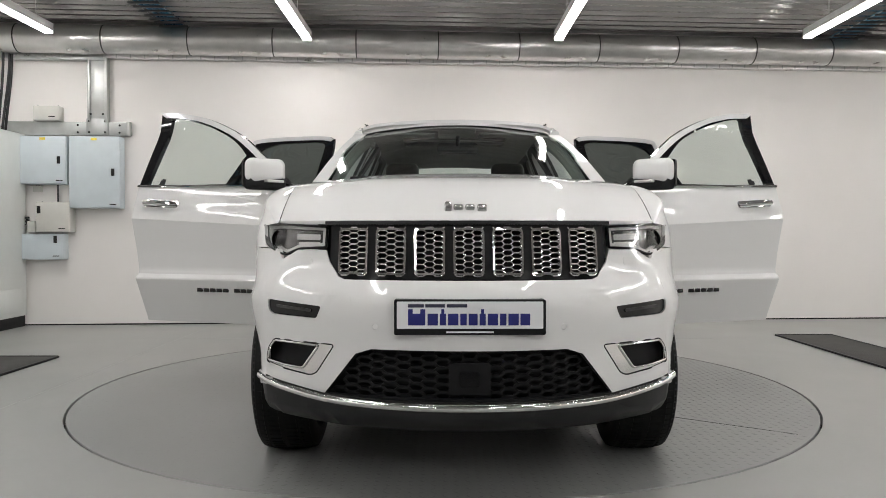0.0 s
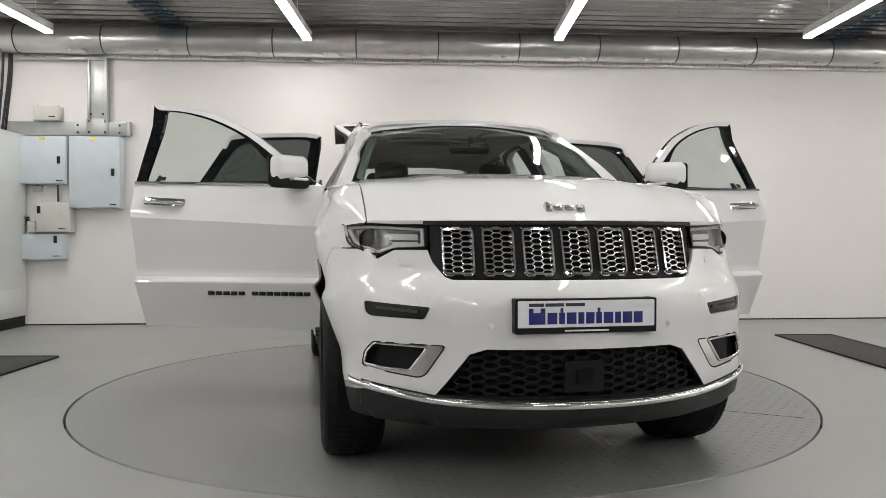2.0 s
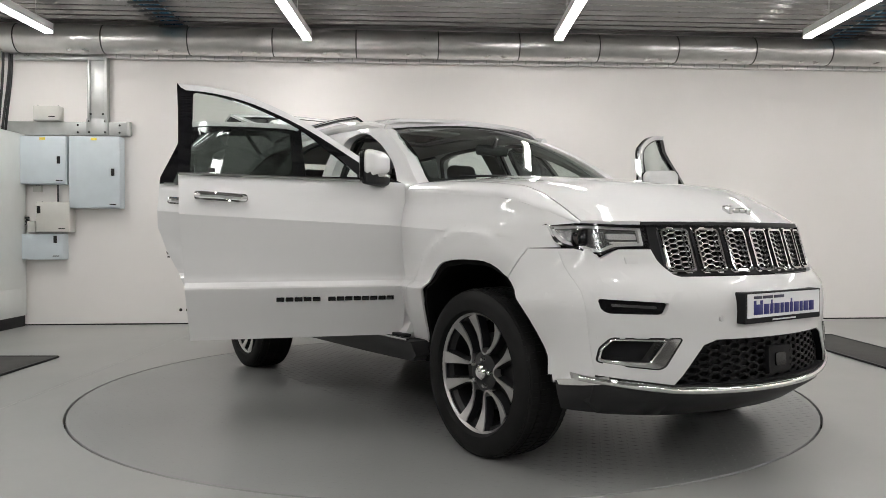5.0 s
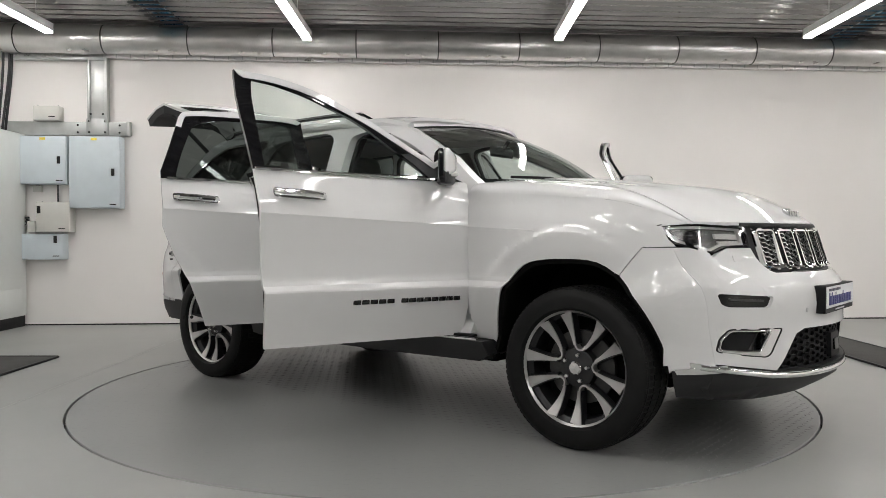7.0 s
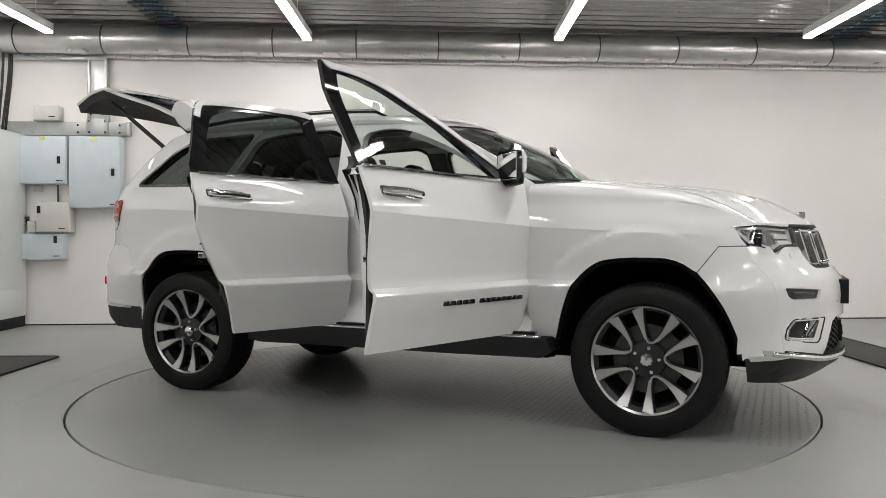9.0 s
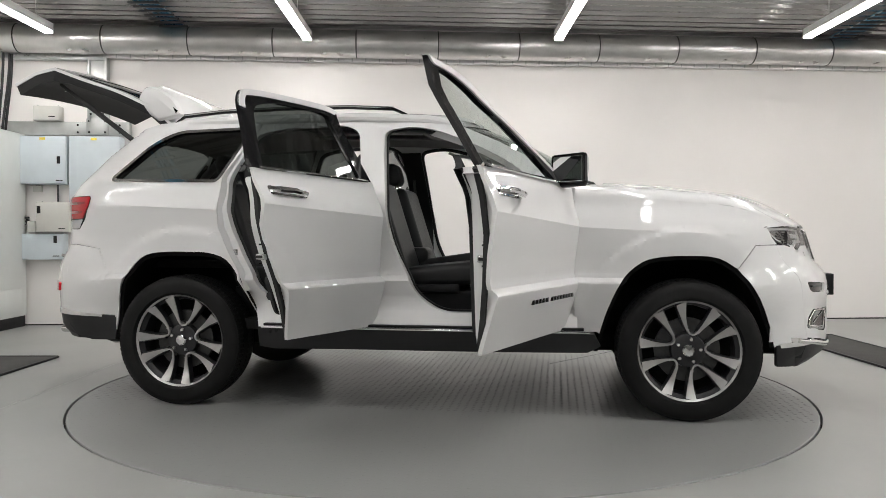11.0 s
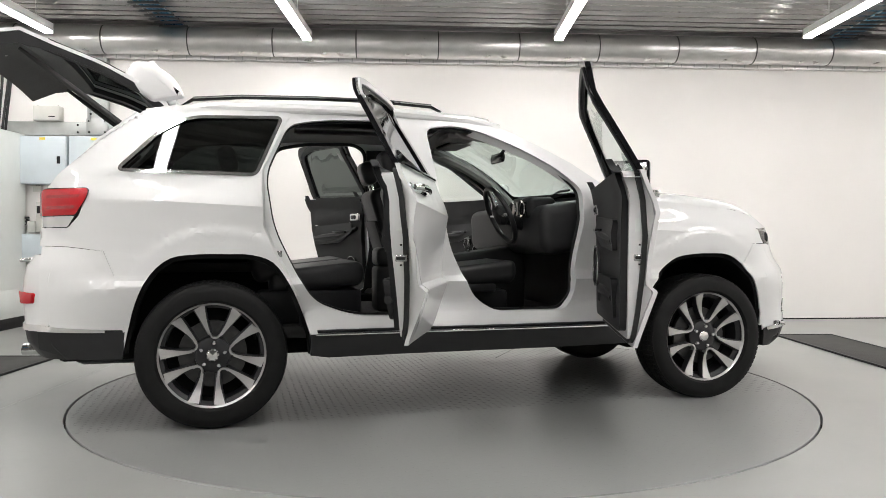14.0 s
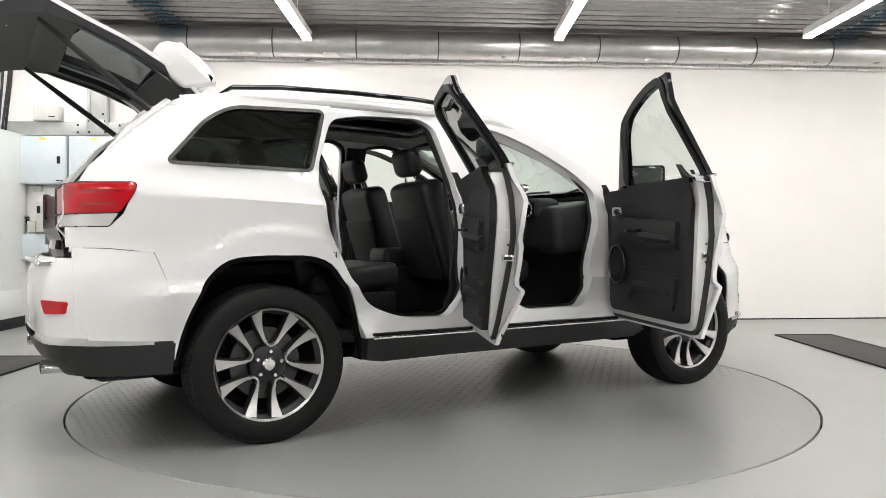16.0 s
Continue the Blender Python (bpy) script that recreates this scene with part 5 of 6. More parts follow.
def build_tailgate(car):
    path = [(-1.70, 1.728), (-1.86, 1.665), (-2.05, 1.515), (-2.22, 1.345), (-2.34, 1.235), (-2.375, 1.10), (-2.375, 0.93)]
    s = [0.0]
    for a, b in zip(path, path[1:]):
        s.append(s[-1] + math.hypot(b[0] - a[0], b[1] - a[1]))
    L = s[-1]
    half = lambda v: table(v, [0, 0.25, 0.6, 0.8, L], [0.53, 0.56, 0.65, 0.70, 0.68])

    def chart(y, v, d):
        x, z = table(v, s, [p[0] for p in path]), table(v, s, [p[1] for p in path])
        x2, z2 = table(v + 0.03, s, [p[0] for p in path]), table(v + 0.03, s, [p[1] for p in path])
        x1, z1 = table(v - 0.03, s, [p[0] for p in path]), table(v - 0.03, s, [p[1] for p in path])
        t = Vector((x2 - x1, z2 - z1)).normalized()
        bow = 0.08 * y * y
        # inwards is towards the front and down
        nx, nz = -t.y, t.x
        return (x + bow * 0.9 + nx * d, y, z - bow * 0.3 + nz * d)

    def ring(v0, v1, k=0.0, n=8):
        a = [(half(v) - k, v) for v in np.linspace(v0, v1, n)]
        return a + [(-y, v) for y, v in reversed(a)]
    win = ring(0.20, 0.66, 0.09)
    gate = part("tailgate", panel(ring(0.0, L), [win], chart, 0.018, 0.06), PAINT, car, "open white tailgate with dark trim inside")
    part("rear_window", panel(ring(0.17, 0.69, 0.05), [], lambda y, v, d: chart(y, v, -0.003 + d), 0.0, 0.1), REARGLASS, gate, "dark tinted rear window")
    part("window_border", panel(ring(0.17, 0.69, 0.05), [win], lambda y, v, d: chart(y, v, -0.006 + d), 0.004, 0.1), GLOSSBLACK, gate)
    part("tailgate_lining", panel(ring(0.01, L - 0.006, 0.004), [ring(0.22, 0.64, 0.11)], lambda y, v, d: chart(y, v, 0.020 + d), lambda y, v: 0.032 + 0.028 * max(0, min(1, (v - 0.66) / 0.1)), 0.06), TRIM, gate, "black inner tailgate trim")
    part("tailgate_seal_lip", panel(ring(0.01, L - 0.01, 0.012), [ring(0.04, L - 0.04, 0.035)], lambda y, v, d: chart(y, v, 0.04 + d), 0.022, 0.2), SEAL, gate)
    # roof spoiler: a blade with a deep rounded ear at each end
    bm = bmesh.new()
    box(bm, (-1.96, -0.52, 1.715), (-1.70, 0.52, 1.765), 0.02, None, 3)
    for v in bm.verts:
        v.co.z += 0.02 * (1 - (v.co.y / 0.52) ** 2) - 0.09 * max(0, -v.co.x - 1.80)
    ear = rounded([(-1.70, 1.815, 0.02), (-1.82, 1.812, 0.06), (-1.945, 1.735, 0.06), (-1.995, 1.655, 0.05), (-1.945, 1.575, 0.05), (-1.885, 1.555, 0.03), (-1.74, 1.64, 0.02)], 0.04, 5)
    for sy in (1, -1):
        rims = []
        for y, k in ((0.495, 0.026), (0.505, 0.010), (0.52, 0.0), (0.54, 0.004), (0.56, 0.016), (0.567, 0.034)):
            rims.append([bm.verts.new((q[0], sy * (y - 0.10 * max(0, 1.70 - q[1])) , q[1])) for q in inset(ear, k)])
        for a, b in zip(rims, rims[1:]):
            for m in range(len(a)):
                bm.faces.new((a[m], a[(m + 1) % len(a)], b[(m + 1) % len(a)], b[m]))
        bm.faces.new(rims[0])
        bm.faces.new(rims[-1])
    bmesh.ops.recalc_face_normals(bm, faces=bm.faces)
    part("roof_spoiler", bm, PAINT, gate, "white roof spoiler")
    part("tail_light_inner", panel([(0.42, 0.86), (0.66, 0.86), (0.66, 1.02), (0.45, 1.02)], [], lambda y, v, d: chart(y, v, -0.006 + d), 0.02, 0.1), RED, gate, "red lamp on the tailgate")
    part("tail_light_inner", panel([(-0.42, 0.86), (-0.66, 0.86), (-0.66, 1.02), (-0.45, 1.02)], [], lambda y, v, d: chart(y, v, -0.006 + d), 0.02, 0.1), RED, gate, "red lamp on the tailgate")
    part("boot_lamp", boxes(((-2.302, -0.44, 1.05), (-2.284, -0.37, 1.10), 0.006)), PLATEWHITE, gate, "white oval boot lamp")
    hinge = Matrix.Translation((-1.69, 0, 1.715))
    gate.matrix_basis = hinge @ pose(0, 0, 0, 0, 65, 0) @ hinge.inverted()
    for sy in (1, -1):
        a, b = Vector((-1.94, sy * 0.56, 1.61)), Vector((-2.42, sy * 0.60, 1.975))
        part("gas_strut", tube([a, a.lerp(b, 0.55), b], [0.016, 0.016, 0.010], 8), SEAL, car, "black tailgate strut")


def build_seat(car, y, rear=False):
    w = 0.245 if not rear else 0.30
    x0 = 0.03 if not rear else -0.92
    cushion = bmesh.new()
    box(cushion, (x0 - 0.24, y - w, 0.66), (x0 + 0.30, y + w, 0.80), 0.05, None, 4)
    for v in cushion.verts:
        u = (v.co.y - y) / w
        v.co.z += 0.035 * u * u + 0.10 * (v.co.x - x0)
    seat = part("seat" if not rear else "rear_seat", cushion, LEATHER, car, "black leather seat", angle=60)
    back = bmesh.new()
    box(back, (-0.065, y - w, 0.0), (0.065, y + w, 0.61), 0.055, None, 4)
    for v in back.verts:
        u = (v.co.y - y) / w
        v.co.x += 0.04 * u * u * (1 if v.co.x > 0 else 0)
        if v.co.z > 0.45:
            v.co.y = y + (v.co.y - y) * (1 - 0.5 * (v.co.z - 0.45))
    m = Matrix.Translation((x0 - 0.25, 0, 0.74)) @ pose(0, 0, 0, 0, -17, 0)
    bmesh.ops.transform(back, matrix=m, verts=back.verts)
    part("backrest", back, LEATHER, seat, angle=60)
    head = bmesh.new()
    box(head, (-0.05, y - 0.12, 0.645), (0.055, y + 0.12, 0.815), 0.05, m, 4)
    part("headrest", head, LEATHER, seat, angle=60)
    for s in (-0.06, 0.06):
        part("headrest_post", tube([m @ Vector((0, y + s, 0.59)), m @ Vector((0, y + s, 0.66))], 0.007, 8), CHROME, seat)
    if not rear:
        part("seat_base", boxes(((x0 - 0.22, y - 0.23, 0.50), (x0 + 0.24, y + 0.23, 0.67), 0.02)), BLACK, seat)
        pk = bmesh.new()
        box(pk, (-0.085, y - 0.20, 0.02), (-0.06, y + 0.20, 0.40), 0.01, m, 2)
        part("seat_pocket", pk, TRIM, seat)
        part("side_switches", boxes(((x0 - 0.12, y + (0.235 if y > 0 else -0.275), 0.66), (x0 + 0.15, y + (0.275 if y > 0 else -0.235), 0.71), 0.012)), BLACK, seat)


def build_cabin(car):
    for y in (-0.38, 0.38):
        build_seat(car, y)
    for y in (-0.36, 0.36):
        build_seat(car, y, True)
    part("rear_seat_base", boxes(((-1.22, -0.66, 0.50), (-0.64, 0.66, 0.69), 0.02)), BLACK, car)
    part("rear_middle_seat", boxes(((-1.16, -0.10, 0.67), (-0.63, 0.10, 0.80), 0.03)), LEATHER, car)
    mid = bmesh.new()
    box(mid, (-0.06, -0.10, 0.0), (0.06, 0.10, 0.60), 0.03, Matrix.Translation((-1.17, 0, 0.74)) @ pose(0, 0, 0, 0, -17, 0), 3)
    part("rear_middle_backrest", mid, LEATHER, car)
    part("cabin_floor", boxes(((-1.25, -0.80, 0.44), (0.85, 0.80, 0.505), 0.01)), CARPET, car, "black carpet")
    part("underbody", boxes(((-2.25, -0.62, 0.33), (2.08, 0.62, 0.44), 0.03), ((-0.95, -0.80, 0.34), (0.95, 0.80, 0.44), 0.03), ((1.1, -0.55, 0.27), (1.8, 0.55, 0.4), 0.03)), LINER, car, "dark underbody")
    part("front_axle", tube([(1.4575, -0.75, 0.36), (1.4575, 0.75, 0.36)], 0.045, 12), LINER, car)
    part("rear_axle", tube([(-1.4575, -0.75, 0.36), (-1.4575, 0.75, 0.36)], 0.045, 12), LINER, car)
    part("exhaust_box", boxes(((-2.2, -0.5, 0.29), (-1.75, 0.5, 0.40), 0.05)), GUN, car, "grey exhaust box")
    part("boot_floor", boxes(((-2.36, -0.64, 0.80), (-1.25, 0.64, 0.85), 0.01)), CARPET, car, "black boot carpet")
    part("engine_bulkhead", boxes(((0.84, -0.78, 0.45), (0.90, 0.78, 1.22))), CARPET, car)
    part("front_inner", boxes(((0.92, -0.48, 0.45), (2.05, 0.48, 1.0))), LINER, car)
    for sy in (1, -1):
        inner = [(-1.215, 0.93), (-1.222, 1.30), (-1.19, 1.37), (-1.04, 1.672), (-1.58, 1.672), (-1.80, 1.64), (-2.25, 1.24), (-2.25, 0.93)]
        part("quarter_trim", panel(inner, [inset(QUARTER_WIN, 0.010)], side_chart(sy, 0.045), 0.03, 0.1), TRIM, car, "dark inner side trim")
        part("pillar_trim", panel([(-0.40, 0.60), (-0.18, 0.60), (-0.215, 1.10), (-0.265, 1.62), (-0.41, 1.62), (-0.365, 1.28), (-0.34, 0.95)], [], side_chart(sy, 0.128), 0.02, 0.1), TRIM, car, "dark centre pillar trim")
        part("seat_belt", tube([(-0.33, sy * 0.64, 1.42), (-0.32, sy * 0.70, 1.0), (-0.31, sy * 0.74, 0.6)], 0.012, 6), SEAL, car)
        part("sill_plate", boxes(((-1.0, min(sy * 0.70, sy * 0.83), 0.50), (0.80, max(sy * 0.70, sy * 0.83), 0.558), 0.01)), BLACK, car, "black sill cover")
        pil = [Vector(screen_point(sy * 0.93, v, 0.06)) for v in np.linspace(0.02, 1, 8)]
        part("pillar_lining", tube(pil, 0.035, 8), HEADLINER, car, "grey windscreen pillar lining")
        part("striker", boxes(((-1.13, min(sy * 0.86, sy * 0.885), 0.885), (-1.10, max(sy * 0.86, sy * 0.885), 0.92), 0.004)), SATIN, car, "steel striker")
        part("body_plug", shifted(lathe([(0, 0.004), (0.014, 0.004), (0.017, 0.0)], 18), Matrix.Translation((-0.19, sy * (side_y(-0.19, 0.54) - 0.055), 0.535)) @ pose(0, 0, 0, 0, 0, 0 if sy > 0 else 180)), GAP, car)
        part("body_plug", shifted(lathe([(0, 0.004), (0.014, 0.004), (0.017, 0.0)], 18), Matrix.Translation((-0.90, sy * (side_y(-0.90, 0.54) - 0.055), 0.545)) @ pose(0, 0, 0, 0, 0, 0 if sy > 0 else 180)), PAINT_IN, car)
        part("grab_handle", tube([(-0.05, sy * 0.56, 1.62), (0.0, sy * 0.55, 1.595), (0.14, sy * 0.55, 1.58), (0.18, sy * 0.56, 1.59)], 0.011, 8), HEADLINER, car)
        part("sun_visor", boxes(((0.12, sy * 0.33 - 0.19, 1.635), (0.27, sy * 0.33 + 0.19, 1.65), 0.006)), HEADLINER, car, "grey sun visor")
    # dashboard
    dash = bmesh.new()
    box(dash, (0.48, -0.74, 0.88), (0.90, 0.74, 1.19), 0.07, None, 4)
    for v in dash.verts:
        v.co.x += 0.05 * (v.co.y / 0.74) ** 2 * -1 + (0.10 * (1.05 - v.co.z) if v.co.z < 1.05 and v.co.x < 0.6 else 0)
        if v.co.x > 0.7:
            v.co.z += 0.04
    db = part("dashboard", dash, TRIM, car, "black dashboard with bright trims", angle=60)
    hood = bmesh.new()
    box(hood, (0.42, -0.57, 1.10), (0.62, -0.19, 1.245), 0.05, None, 4)
    part("instrument_hood", hood, TRIM, db, angle=60)
    for y in (-0.46, -0.30):
        part("dial", shifted(lathe([(0.04, -0.006), (0.054, -0.012), (0.058, 0.0)], 28, "x", True), pose(0.422, y, 1.17)), CHROME, db)
    part("instrument_screen", boxes(((0.416, -0.53, 1.125), (0.424, -0.23, 1.215), 0.003)), GLOSSBLACK, db)
    part("centre_screen", boxes(((0.462, -0.11, 1.02), (0.482, 0.11, 1.16), 0.006)), GLOSSBLACK, db, "dark centre screen")
    for y in (-0.66, -0.17, 0.17, 0.66):
        part("air_vent", boxes(((0.470, y - 0.05, 1.06), (0.488, y + 0.05, 1.15), 0.012)), SATIN, db)
        part("vent_slats", boxes(*[((0.466, y - 0.04, 1.075 + 0.016 * i), (0.474, y + 0.04, 1.082 + 0.016 * i)) for i in range(4)]), BLACK, db)
    part("glovebox_line", boxes(((0.495, 0.20, 0.99), (0.502, 0.66, 0.998))), SATIN, db)
    cons = bmesh.new()
    box(cons, (-0.45, -0.12, 0.50), (0.58, 0.12, 0.80), 0.03, None, 3)
    for v in cons.verts:
        if v.co.z > 0.7:
            v.co.z += 0.10 * max(0, (v.co.x - 0.2)) / 0.38 * 1.5
    part("centre_console", cons, TRIM, car, "black centre console", angle=50)
    part("console_lid", boxes(((-0.45, -0.12, 0.80), (-0.10, 0.12, 0.92), 0.035, None, 4)), LEATHER, car, "black padded armrest lid")
    part("gear_lever", joined(tube([(0.22, 0, 0.80), (0.20, 0, 0.92)], 0.014, 8), shifted(lathe([(0, 0.05), (0.022, 0.04), (0.03, 0.0), (0.02, -0.03)], 16, "z"), pose(0.20, 0, 0.94))), SATIN, car, "silver and black gear lever")
    # steering wheel, on the car's right
    m = Matrix.Translation((0.30, -0.38, 1.13)) @ pose(0, 0, 0, 0, 66, 0)
    ring = [m @ Vector((0.185 * math.cos(a), 0.185 * math.sin(a), 0)) for a in np.linspace(0, 2 * math.pi, 40, endpoint=False)]
    sw = part("steering_wheel", tube(ring, 0.017, 10, True), LEATHER, car, "black leather steering wheel")
    part("wheel_boss", shifted(lathe([(0, -0.03), (0.055, -0.025), (0.07, 0.0), (0.06, 0.03), (0, 0.03)], 28, "z"), m), TRIM, sw)
    for a in (0, 180, 90):
        v = Vector((math.cos(radians(a + 90)), math.sin(radians(a + 90)), 0))
        part("wheel_spoke", tube([m @ (v * 0.06), m @ (v * 0.175)], [0.018, 0.012], 8), SATIN, sw)
    part("steering_column", tube([m @ Vector((0, 0, 0.0)), Vector((0.56, -0.38, 1.03))], 0.04, 12), TRIM, car)
    part("rear_view_mirror", boxes(((0.40, -0.125, 1.50), (0.43, 0.125, 1.565), 0.02, None, 3)), GLOSSBLACK, car, "inside rear-view mirror")
    part("mirror_stalk", tube([(0.43, 0, 1.55), (0.47, 0, 1.60)], 0.012, 8), BLACK, car)
    part("roof_console", boxes(((0.02, -0.12, 1.645), (0.24, 0.12, 1.685), 0.015)), HEADLINER, car, "grey overhead console")
    part("roof_aerial", boxes(((-1.60, -0.03, 1.735), (-1.45, 0.03, 1.785), 0.015)), BLACK, car, "small black roof aerial")
    for sy, (xa, ya, xb, yb) in ((1, (1.03, 0.55, 0.93, -0.05)), (-1, (1.04, -0.05, 0.90, -0.60))):
        part("wiper_arm", tube([(xa, ya, 1.295), ((xa + xb) / 2, (ya + yb) / 2, 1.325), (xb, yb, 1.318)], 0.008, 6), BLACK, car, "black wiper")


# ---------------------------------------------------------------- things along the walls
def build_wall_box(name, label, x0, x1, z0, z1, depth, mat, latch=None, lip=True, sticker=False, category="electrical box", y=None):
    ob = tagged(new(name), label, category)
    yw = 3.74 + math.tan(radians(WALL_TURN)) * ((x0 + x1) / 2)
    ob.matrix_basis = pose((x0 + x1) / 2, yw - 0.002, (z0 + z1) / 2, 0, 0, WALL_TURN)
    w, h = (x1 - x0) / 2, (z1 - z0) / 2
    part("case", boxes(((-w, -depth, -h), (w, 0, h), 0.006)), mat, ob)
    if lip:
        d = part("cover", boxes(((-w + 0.008, -depth - 0.012, -h + 0.008), (w - 0.008, -depth + 0.001, h - 0.008), 0.005)), mat, ob)
        if latch:
            lx, lz = latch
            part("latch", boxes(((lx - 0.018, -depth - 0.022, lz - 0.04), (lx + 0.018, -depth - 0.010, lz + 0.04), 0.005)), GAP, d, "black latch")
        part("name_bar", boxes(((w - 0.11, -depth - 0.0135, -h + 0.035), (w - 0.04, -depth - 0.0115, -h + 0.045))), GAP, d)
    if sticker:
        part("sticker", boxes(((-0.03, -depth - 0.014, h - 0.045), (0.03, -depth - 0.0115, h - 0.018))), YELLOW, ob, "yellow warning sticker")
    for sx in (-1, 1):
        part("hinge", tube([(sx * (w - 0.03), -depth * 0.5, h + 0.0), (sx * (w - 0.03), -depth * 0.5, h + 0.012)], 0.008, 8), GALV, ob)
    return ob


def build_equipment():
    build_wall_box("distribution_box", "pale blue-grey steel distribution box on the wall", -4.62, -4.12, 1.56, 2.085, 0.16, BOXGREY, (0.17, -0.0), sticker=True)
    build_wall_box("distribution_box", "taller pale blue-grey steel distribution box on the wall", -4.10, -3.555, 1.30, 2.085, 0.16, BOXGREY, (0.20, 0.0), sticker=True)
    build_wall_box("isolator_box", "light grey isolator box on the wall", -4.44, -4.09, 1.035, 1.365, 0.18, BOXLIGHT, (-0.14, 0.08))
    build_wall_box("terminal_box", "low pale blue-grey terminal box on the wall", -4.65, -4.17, 0.735, 1.02, 0.14, BOXGREY, (0.16, 0.08))
    build_wall_box("junction_box", "light grey junction box above the steel rail", -4.49, -4.21, 2.26, 2.42, 0.12, BOXLIGHT, None)
    build_wall_box("socket_box", "small white socket box on the wall", -4.53, -4.44, 1.48, 1.545, 0.05, BOXLIGHT, None, lip=False)
    rail = tagged(new("cable_rail"), "galvanised steel cable channel on the wall", "cable channel")
    rail.matrix_basis = pose(0, 3.74, 0, 0, 0, WALL_TURN)
    part("cross_channel", boxes(((-4.85, -0.06, 2.105), (-3.49, -0.002, 2.255), 0.004)), GALV, rail)
    part("end_block", boxes(((-3.52, -0.09, 2.11), (-3.485, -0.002, 2.26), 0.004)), GALV, rail)
    part("upright_channel", boxes(((-3.925, -0.075, 2.25), (-3.73, -0.002, 2.96), 0.004)), GALV, rail)
    part("upright_lip", boxes(((-3.935, -0.095, 2.25), (-3.905, -0.002, 2.96), 0.003), ((-3.75, -0.095, 2.25), (-3.72, -0.002, 2.96), 0.003)), GALV, rail)
    part("top_channel", boxes(((-5.3, -0.10, 2.93), (-3.72, -0.002, 3.0), 0.004)), GALV, rail)
    part("joint_plate", boxes(((-3.95, -0.085, 2.11), (-3.72, -0.055, 2.29), 0.004)), GALV, rail)
    bolt = None
    for x, z in ((-3.92, 2.14), (-3.75, 2.14), (-3.92, 2.26), (-3.75, 2.26), (-3.90, 2.34), (-3.77, 2.34), (-4.05, 2.14), (-4.05, 2.22), (-3.60, 2.14), (-3.60, 2.22)):
        v = part("bolt", shifted(lathe([(0, -0.012), (0.009, -0.010), (0.012, 0.0)], 10), pose(x, -0.085 if -3.96 < x < -3.70 else -0.06, z)), GAP, rail) if bolt is None else new("bolt", bolt)
        v.parent = rail
        if bolt is None:
            bolt = v.data
            ref = (x, -0.085, z)
        else:
            v.matrix_basis = pose(x - ref[0], (-0.085 if -3.96 < x < -3.70 else (-0.095 if z > 2.3 else -0.06)) - ref[1], z - ref[2])
    part("conduit", tube([(-4.28, -0.03, 1.56), (-4.28, -0.03, 1.37)], 0.008, 8), BLACKCABLE, rail)
    # tall cabinet in the corner
    cab = tagged(new("steel_cabinet"), "tall grey steel control cabinet on a black plinth", "cabinet")
    part("body", boxes(((-5.18, 1.9, 0.12), (-4.60, 3.36, 2.11), 0.008)), CABINET, cab)
    part("plinth", boxes(((-5.17, 1.92, 0.0), (-4.615, 3.35, 0.12), 0.004)), BLACK, cab, "black plinth")
    part("side_cover", boxes(((-4.602, 1.95, 0.16), (-4.594, 3.33, 2.08), 0.003)), CABINET, cab)
    part("kick_cover", boxes(((-4.596, 2.75, 0.17), (-4.590, 3.25, 0.42), 0.002)), CABINET, cab)
    cb = tagged(new("cable_bundle"), "black cables dropping into the cabinet's top", "cables")
    for i, (x, y, bend) in enumerate(((-4.77, 3.28, 0.05), (-4.79, 3.22, 0.035), (-4.75, 3.3, 0.045))):
        pts = [(x + bend * math.cos(t * 2.6), y, lerp(2.98, 2.09, t)) for t in np.linspace(0, 1, 9)]
        part("cable", tube(pts, 0.014, 8), BLACKCABLE, cb)
    cam_box = tagged(new("cable_gland"), "small white connector with dark cables", "connector")
    yw = 3.74 + math.tan(radians(WALL_TURN)) * -4.53
    part("body", boxes(((-4.56, yw - 0.12, 1.03), (-4.47, yw - 0.01, 1.16), 0.015)), BOXLIGHT, cam_box)
    part("coil", tube([(-4.60 + 0.03 * math.sin(t * 9), yw - 0.06 - 0.03 * math.cos(t * 9), 1.12 + 0.05 * t) for t in np.linspace(0, 1.6, 16)], 0.010, 6), BLACKCABLE, cam_box)
    # rubber mats
    for x0, x1, y0, y1, nm in ((3.32, 3.87, -1.4, 2.52, 2), (-3.72, -3.15, -1.6, 1.14, 2)):
        mat = tagged(new("rubber_mat"), "flat black ribbed rubber mat on the floor", "mat", "floor mats")
        mat.location = ((x0 + x1) / 2, (y0 + y1) / 2, 0)
        w, l = (x1 - x0) / 2, (y1 - y0) / 2
        part("sheet", boxes(((-w, -l, 0.001), (w, l, 0.014), 0.004)), RUBBERMAT, mat)
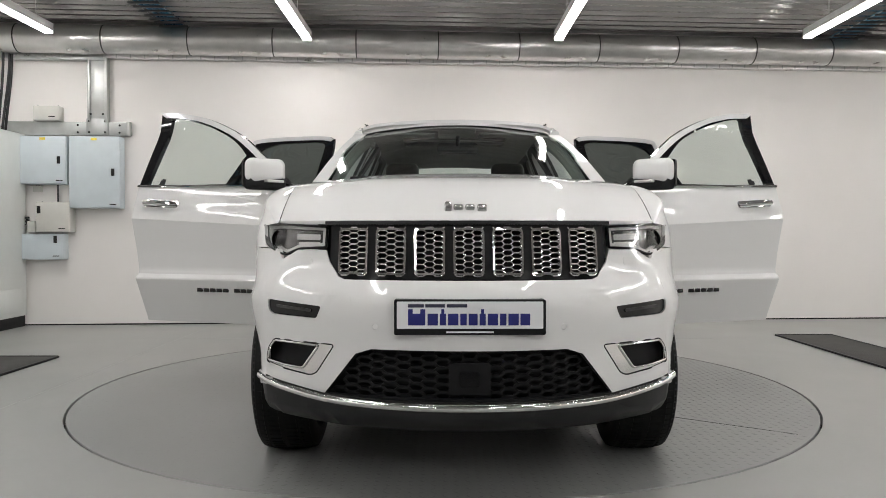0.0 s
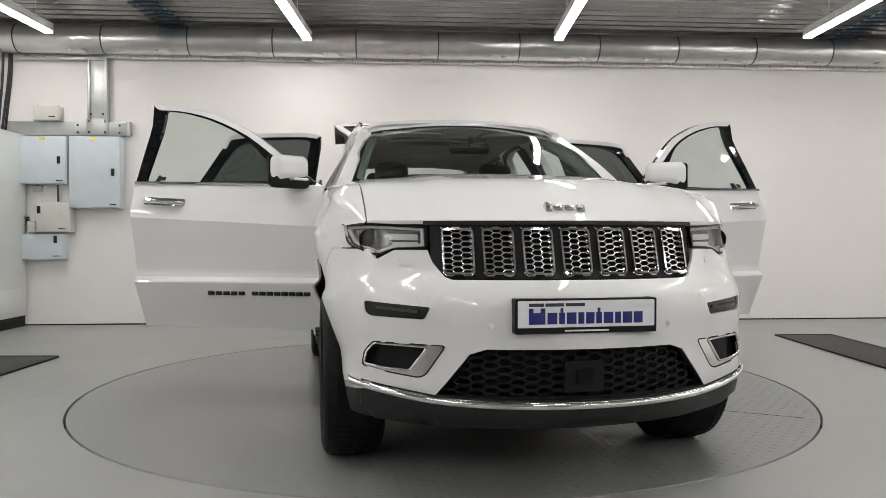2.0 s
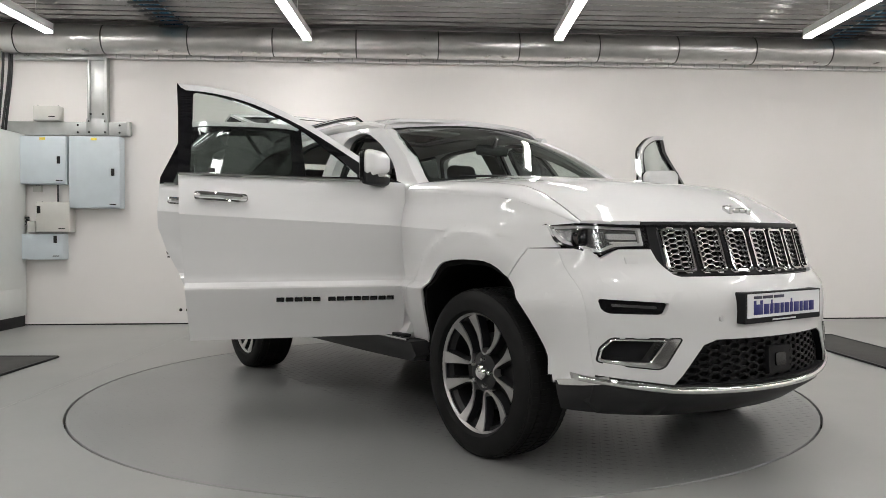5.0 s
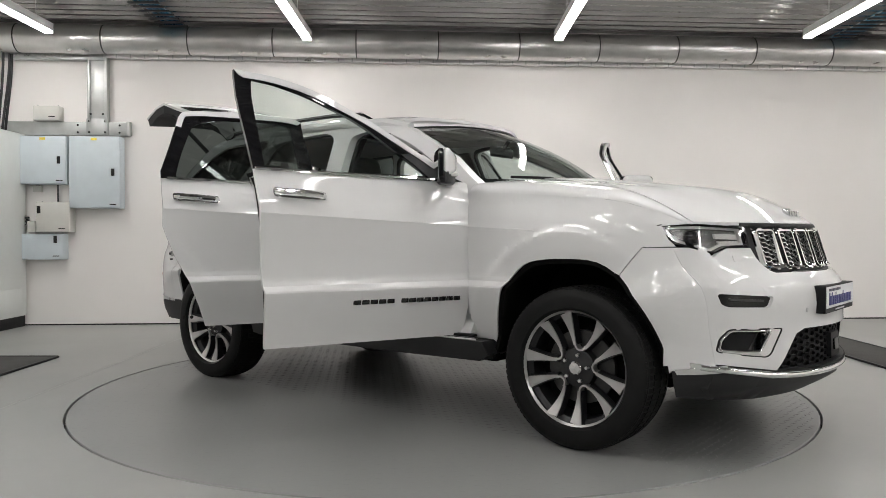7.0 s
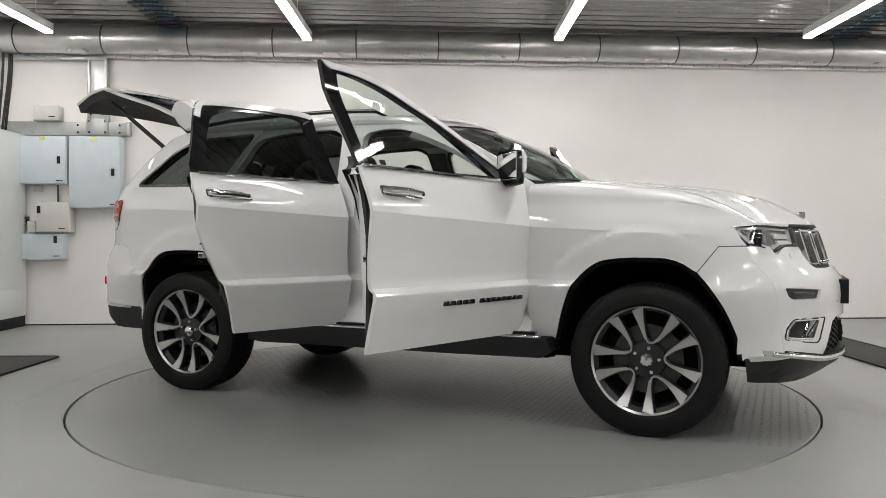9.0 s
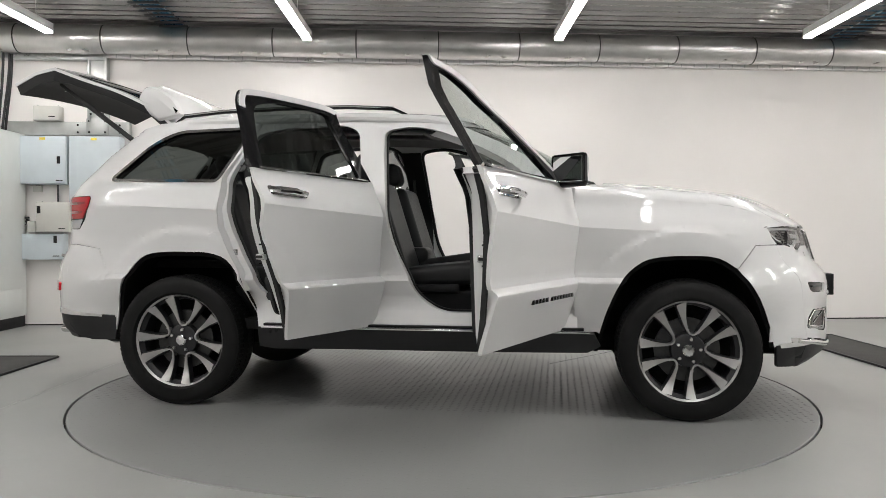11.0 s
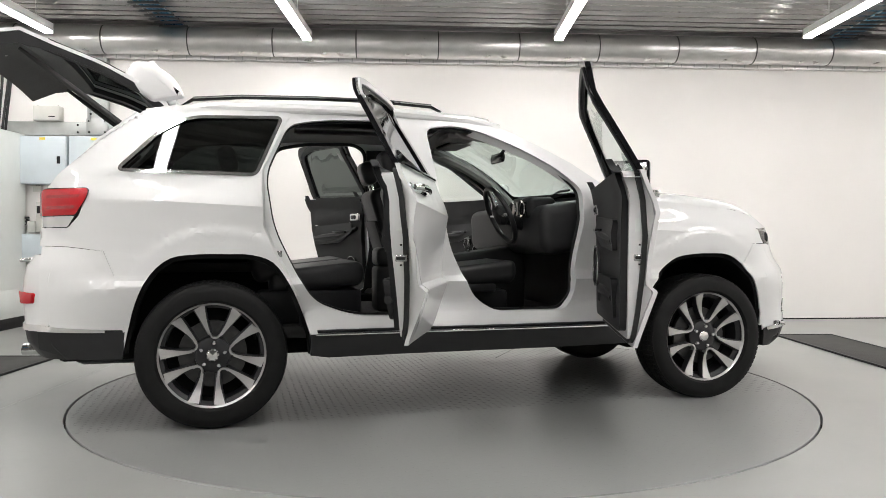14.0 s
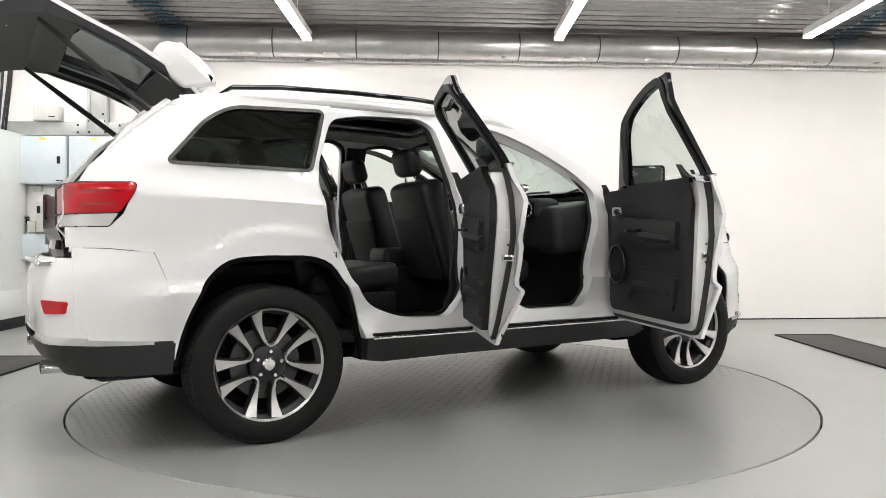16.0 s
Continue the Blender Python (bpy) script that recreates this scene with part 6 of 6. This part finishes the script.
        part("edge_rim", boxes(((-w - 0.012, -l, 0.001), (-w + 0.012, l, 0.018), 0.003), ((w - 0.012, -l, 0.001), (w + 0.012, l, 0.018), 0.003), ((-w, l - 0.012, 0.001), (w, l + 0.012, 0.018), 0.003)), BLACK, mat)
    # blue cables on wire trays across the deck
    for x, wd in ((-2.92, 0.16), (4.62, 0.2)):
        tray = tagged(new("cable_tray"), "wire cable tray with blue cables under the ceiling deck", "cable tray", "ceiling cable trays")
        tray.location = (x, 0, 3.29)
        n = 9
        for i in range(n):
            dx = -wd / 2 + wd * i / (n - 1)
            pts = [(dx + 0.016 * math.sin(yy * 5 + i * 1.7), yy, 0.012 + 0.012 * math.sin(yy * 7 + i * 2.3)) for yy in np.linspace(-2.5, 3.9, 60)]
            part("cable", tube(pts, 0.012, 6), BLUECABLE, tray)
        rung = part("rung", boxes(((-wd / 2 - 0.07, -0.016, -0.030), (wd / 2 + 0.07, 0.016, -0.012))), BLACKCABLE, tray)
        for i in range(40):
            r = rung if i == 0 else new("rung", rung.data)
            r.parent = tray
            r.location = (0, 3.8 - i * 0.14, 0)
        for s in (-1, 1):
            part("side_wire", tube([(s * (wd / 2 + 0.03), -2.5, 0.0), (s * (wd / 2 + 0.03), 3.9, 0.0)], 0.005, 6), GALV, tray)


def build_car():
    car = tagged(new("car"), "white large sport utility car with all doors and its tailgate open", "car")
    build_shell(car)
    build_front(car)
    build_rear(car)
    for sy in (1, -1):
        build_door(car, sy, True)
        build_door(car, sy, False)
    build_tailgate(car)
    build_cabin(car)
    return car


floor = build_room()
build_duct()
build_lamps()
build_equipment()
turntable = build_turntable()
car = build_car()


def motions():
    """The turntable turns, and the car with it."""
    disc_rows, car_rows = [], []
    for i, a in enumerate(TURN):
        disc_rows.append((i * 0.5, pose(0, 0, 0, 0, 0, a)))
        turn = pose(0, 0, 0, 0, 0, a - 90)
        car_rows.append((i * 0.5, Matrix.Translation(turn @ Vector((CAR_X, CAR_Y, 0.0))) @ turn))
    walk(turntable, disc_rows)
    walk(car, car_rows)


motions()
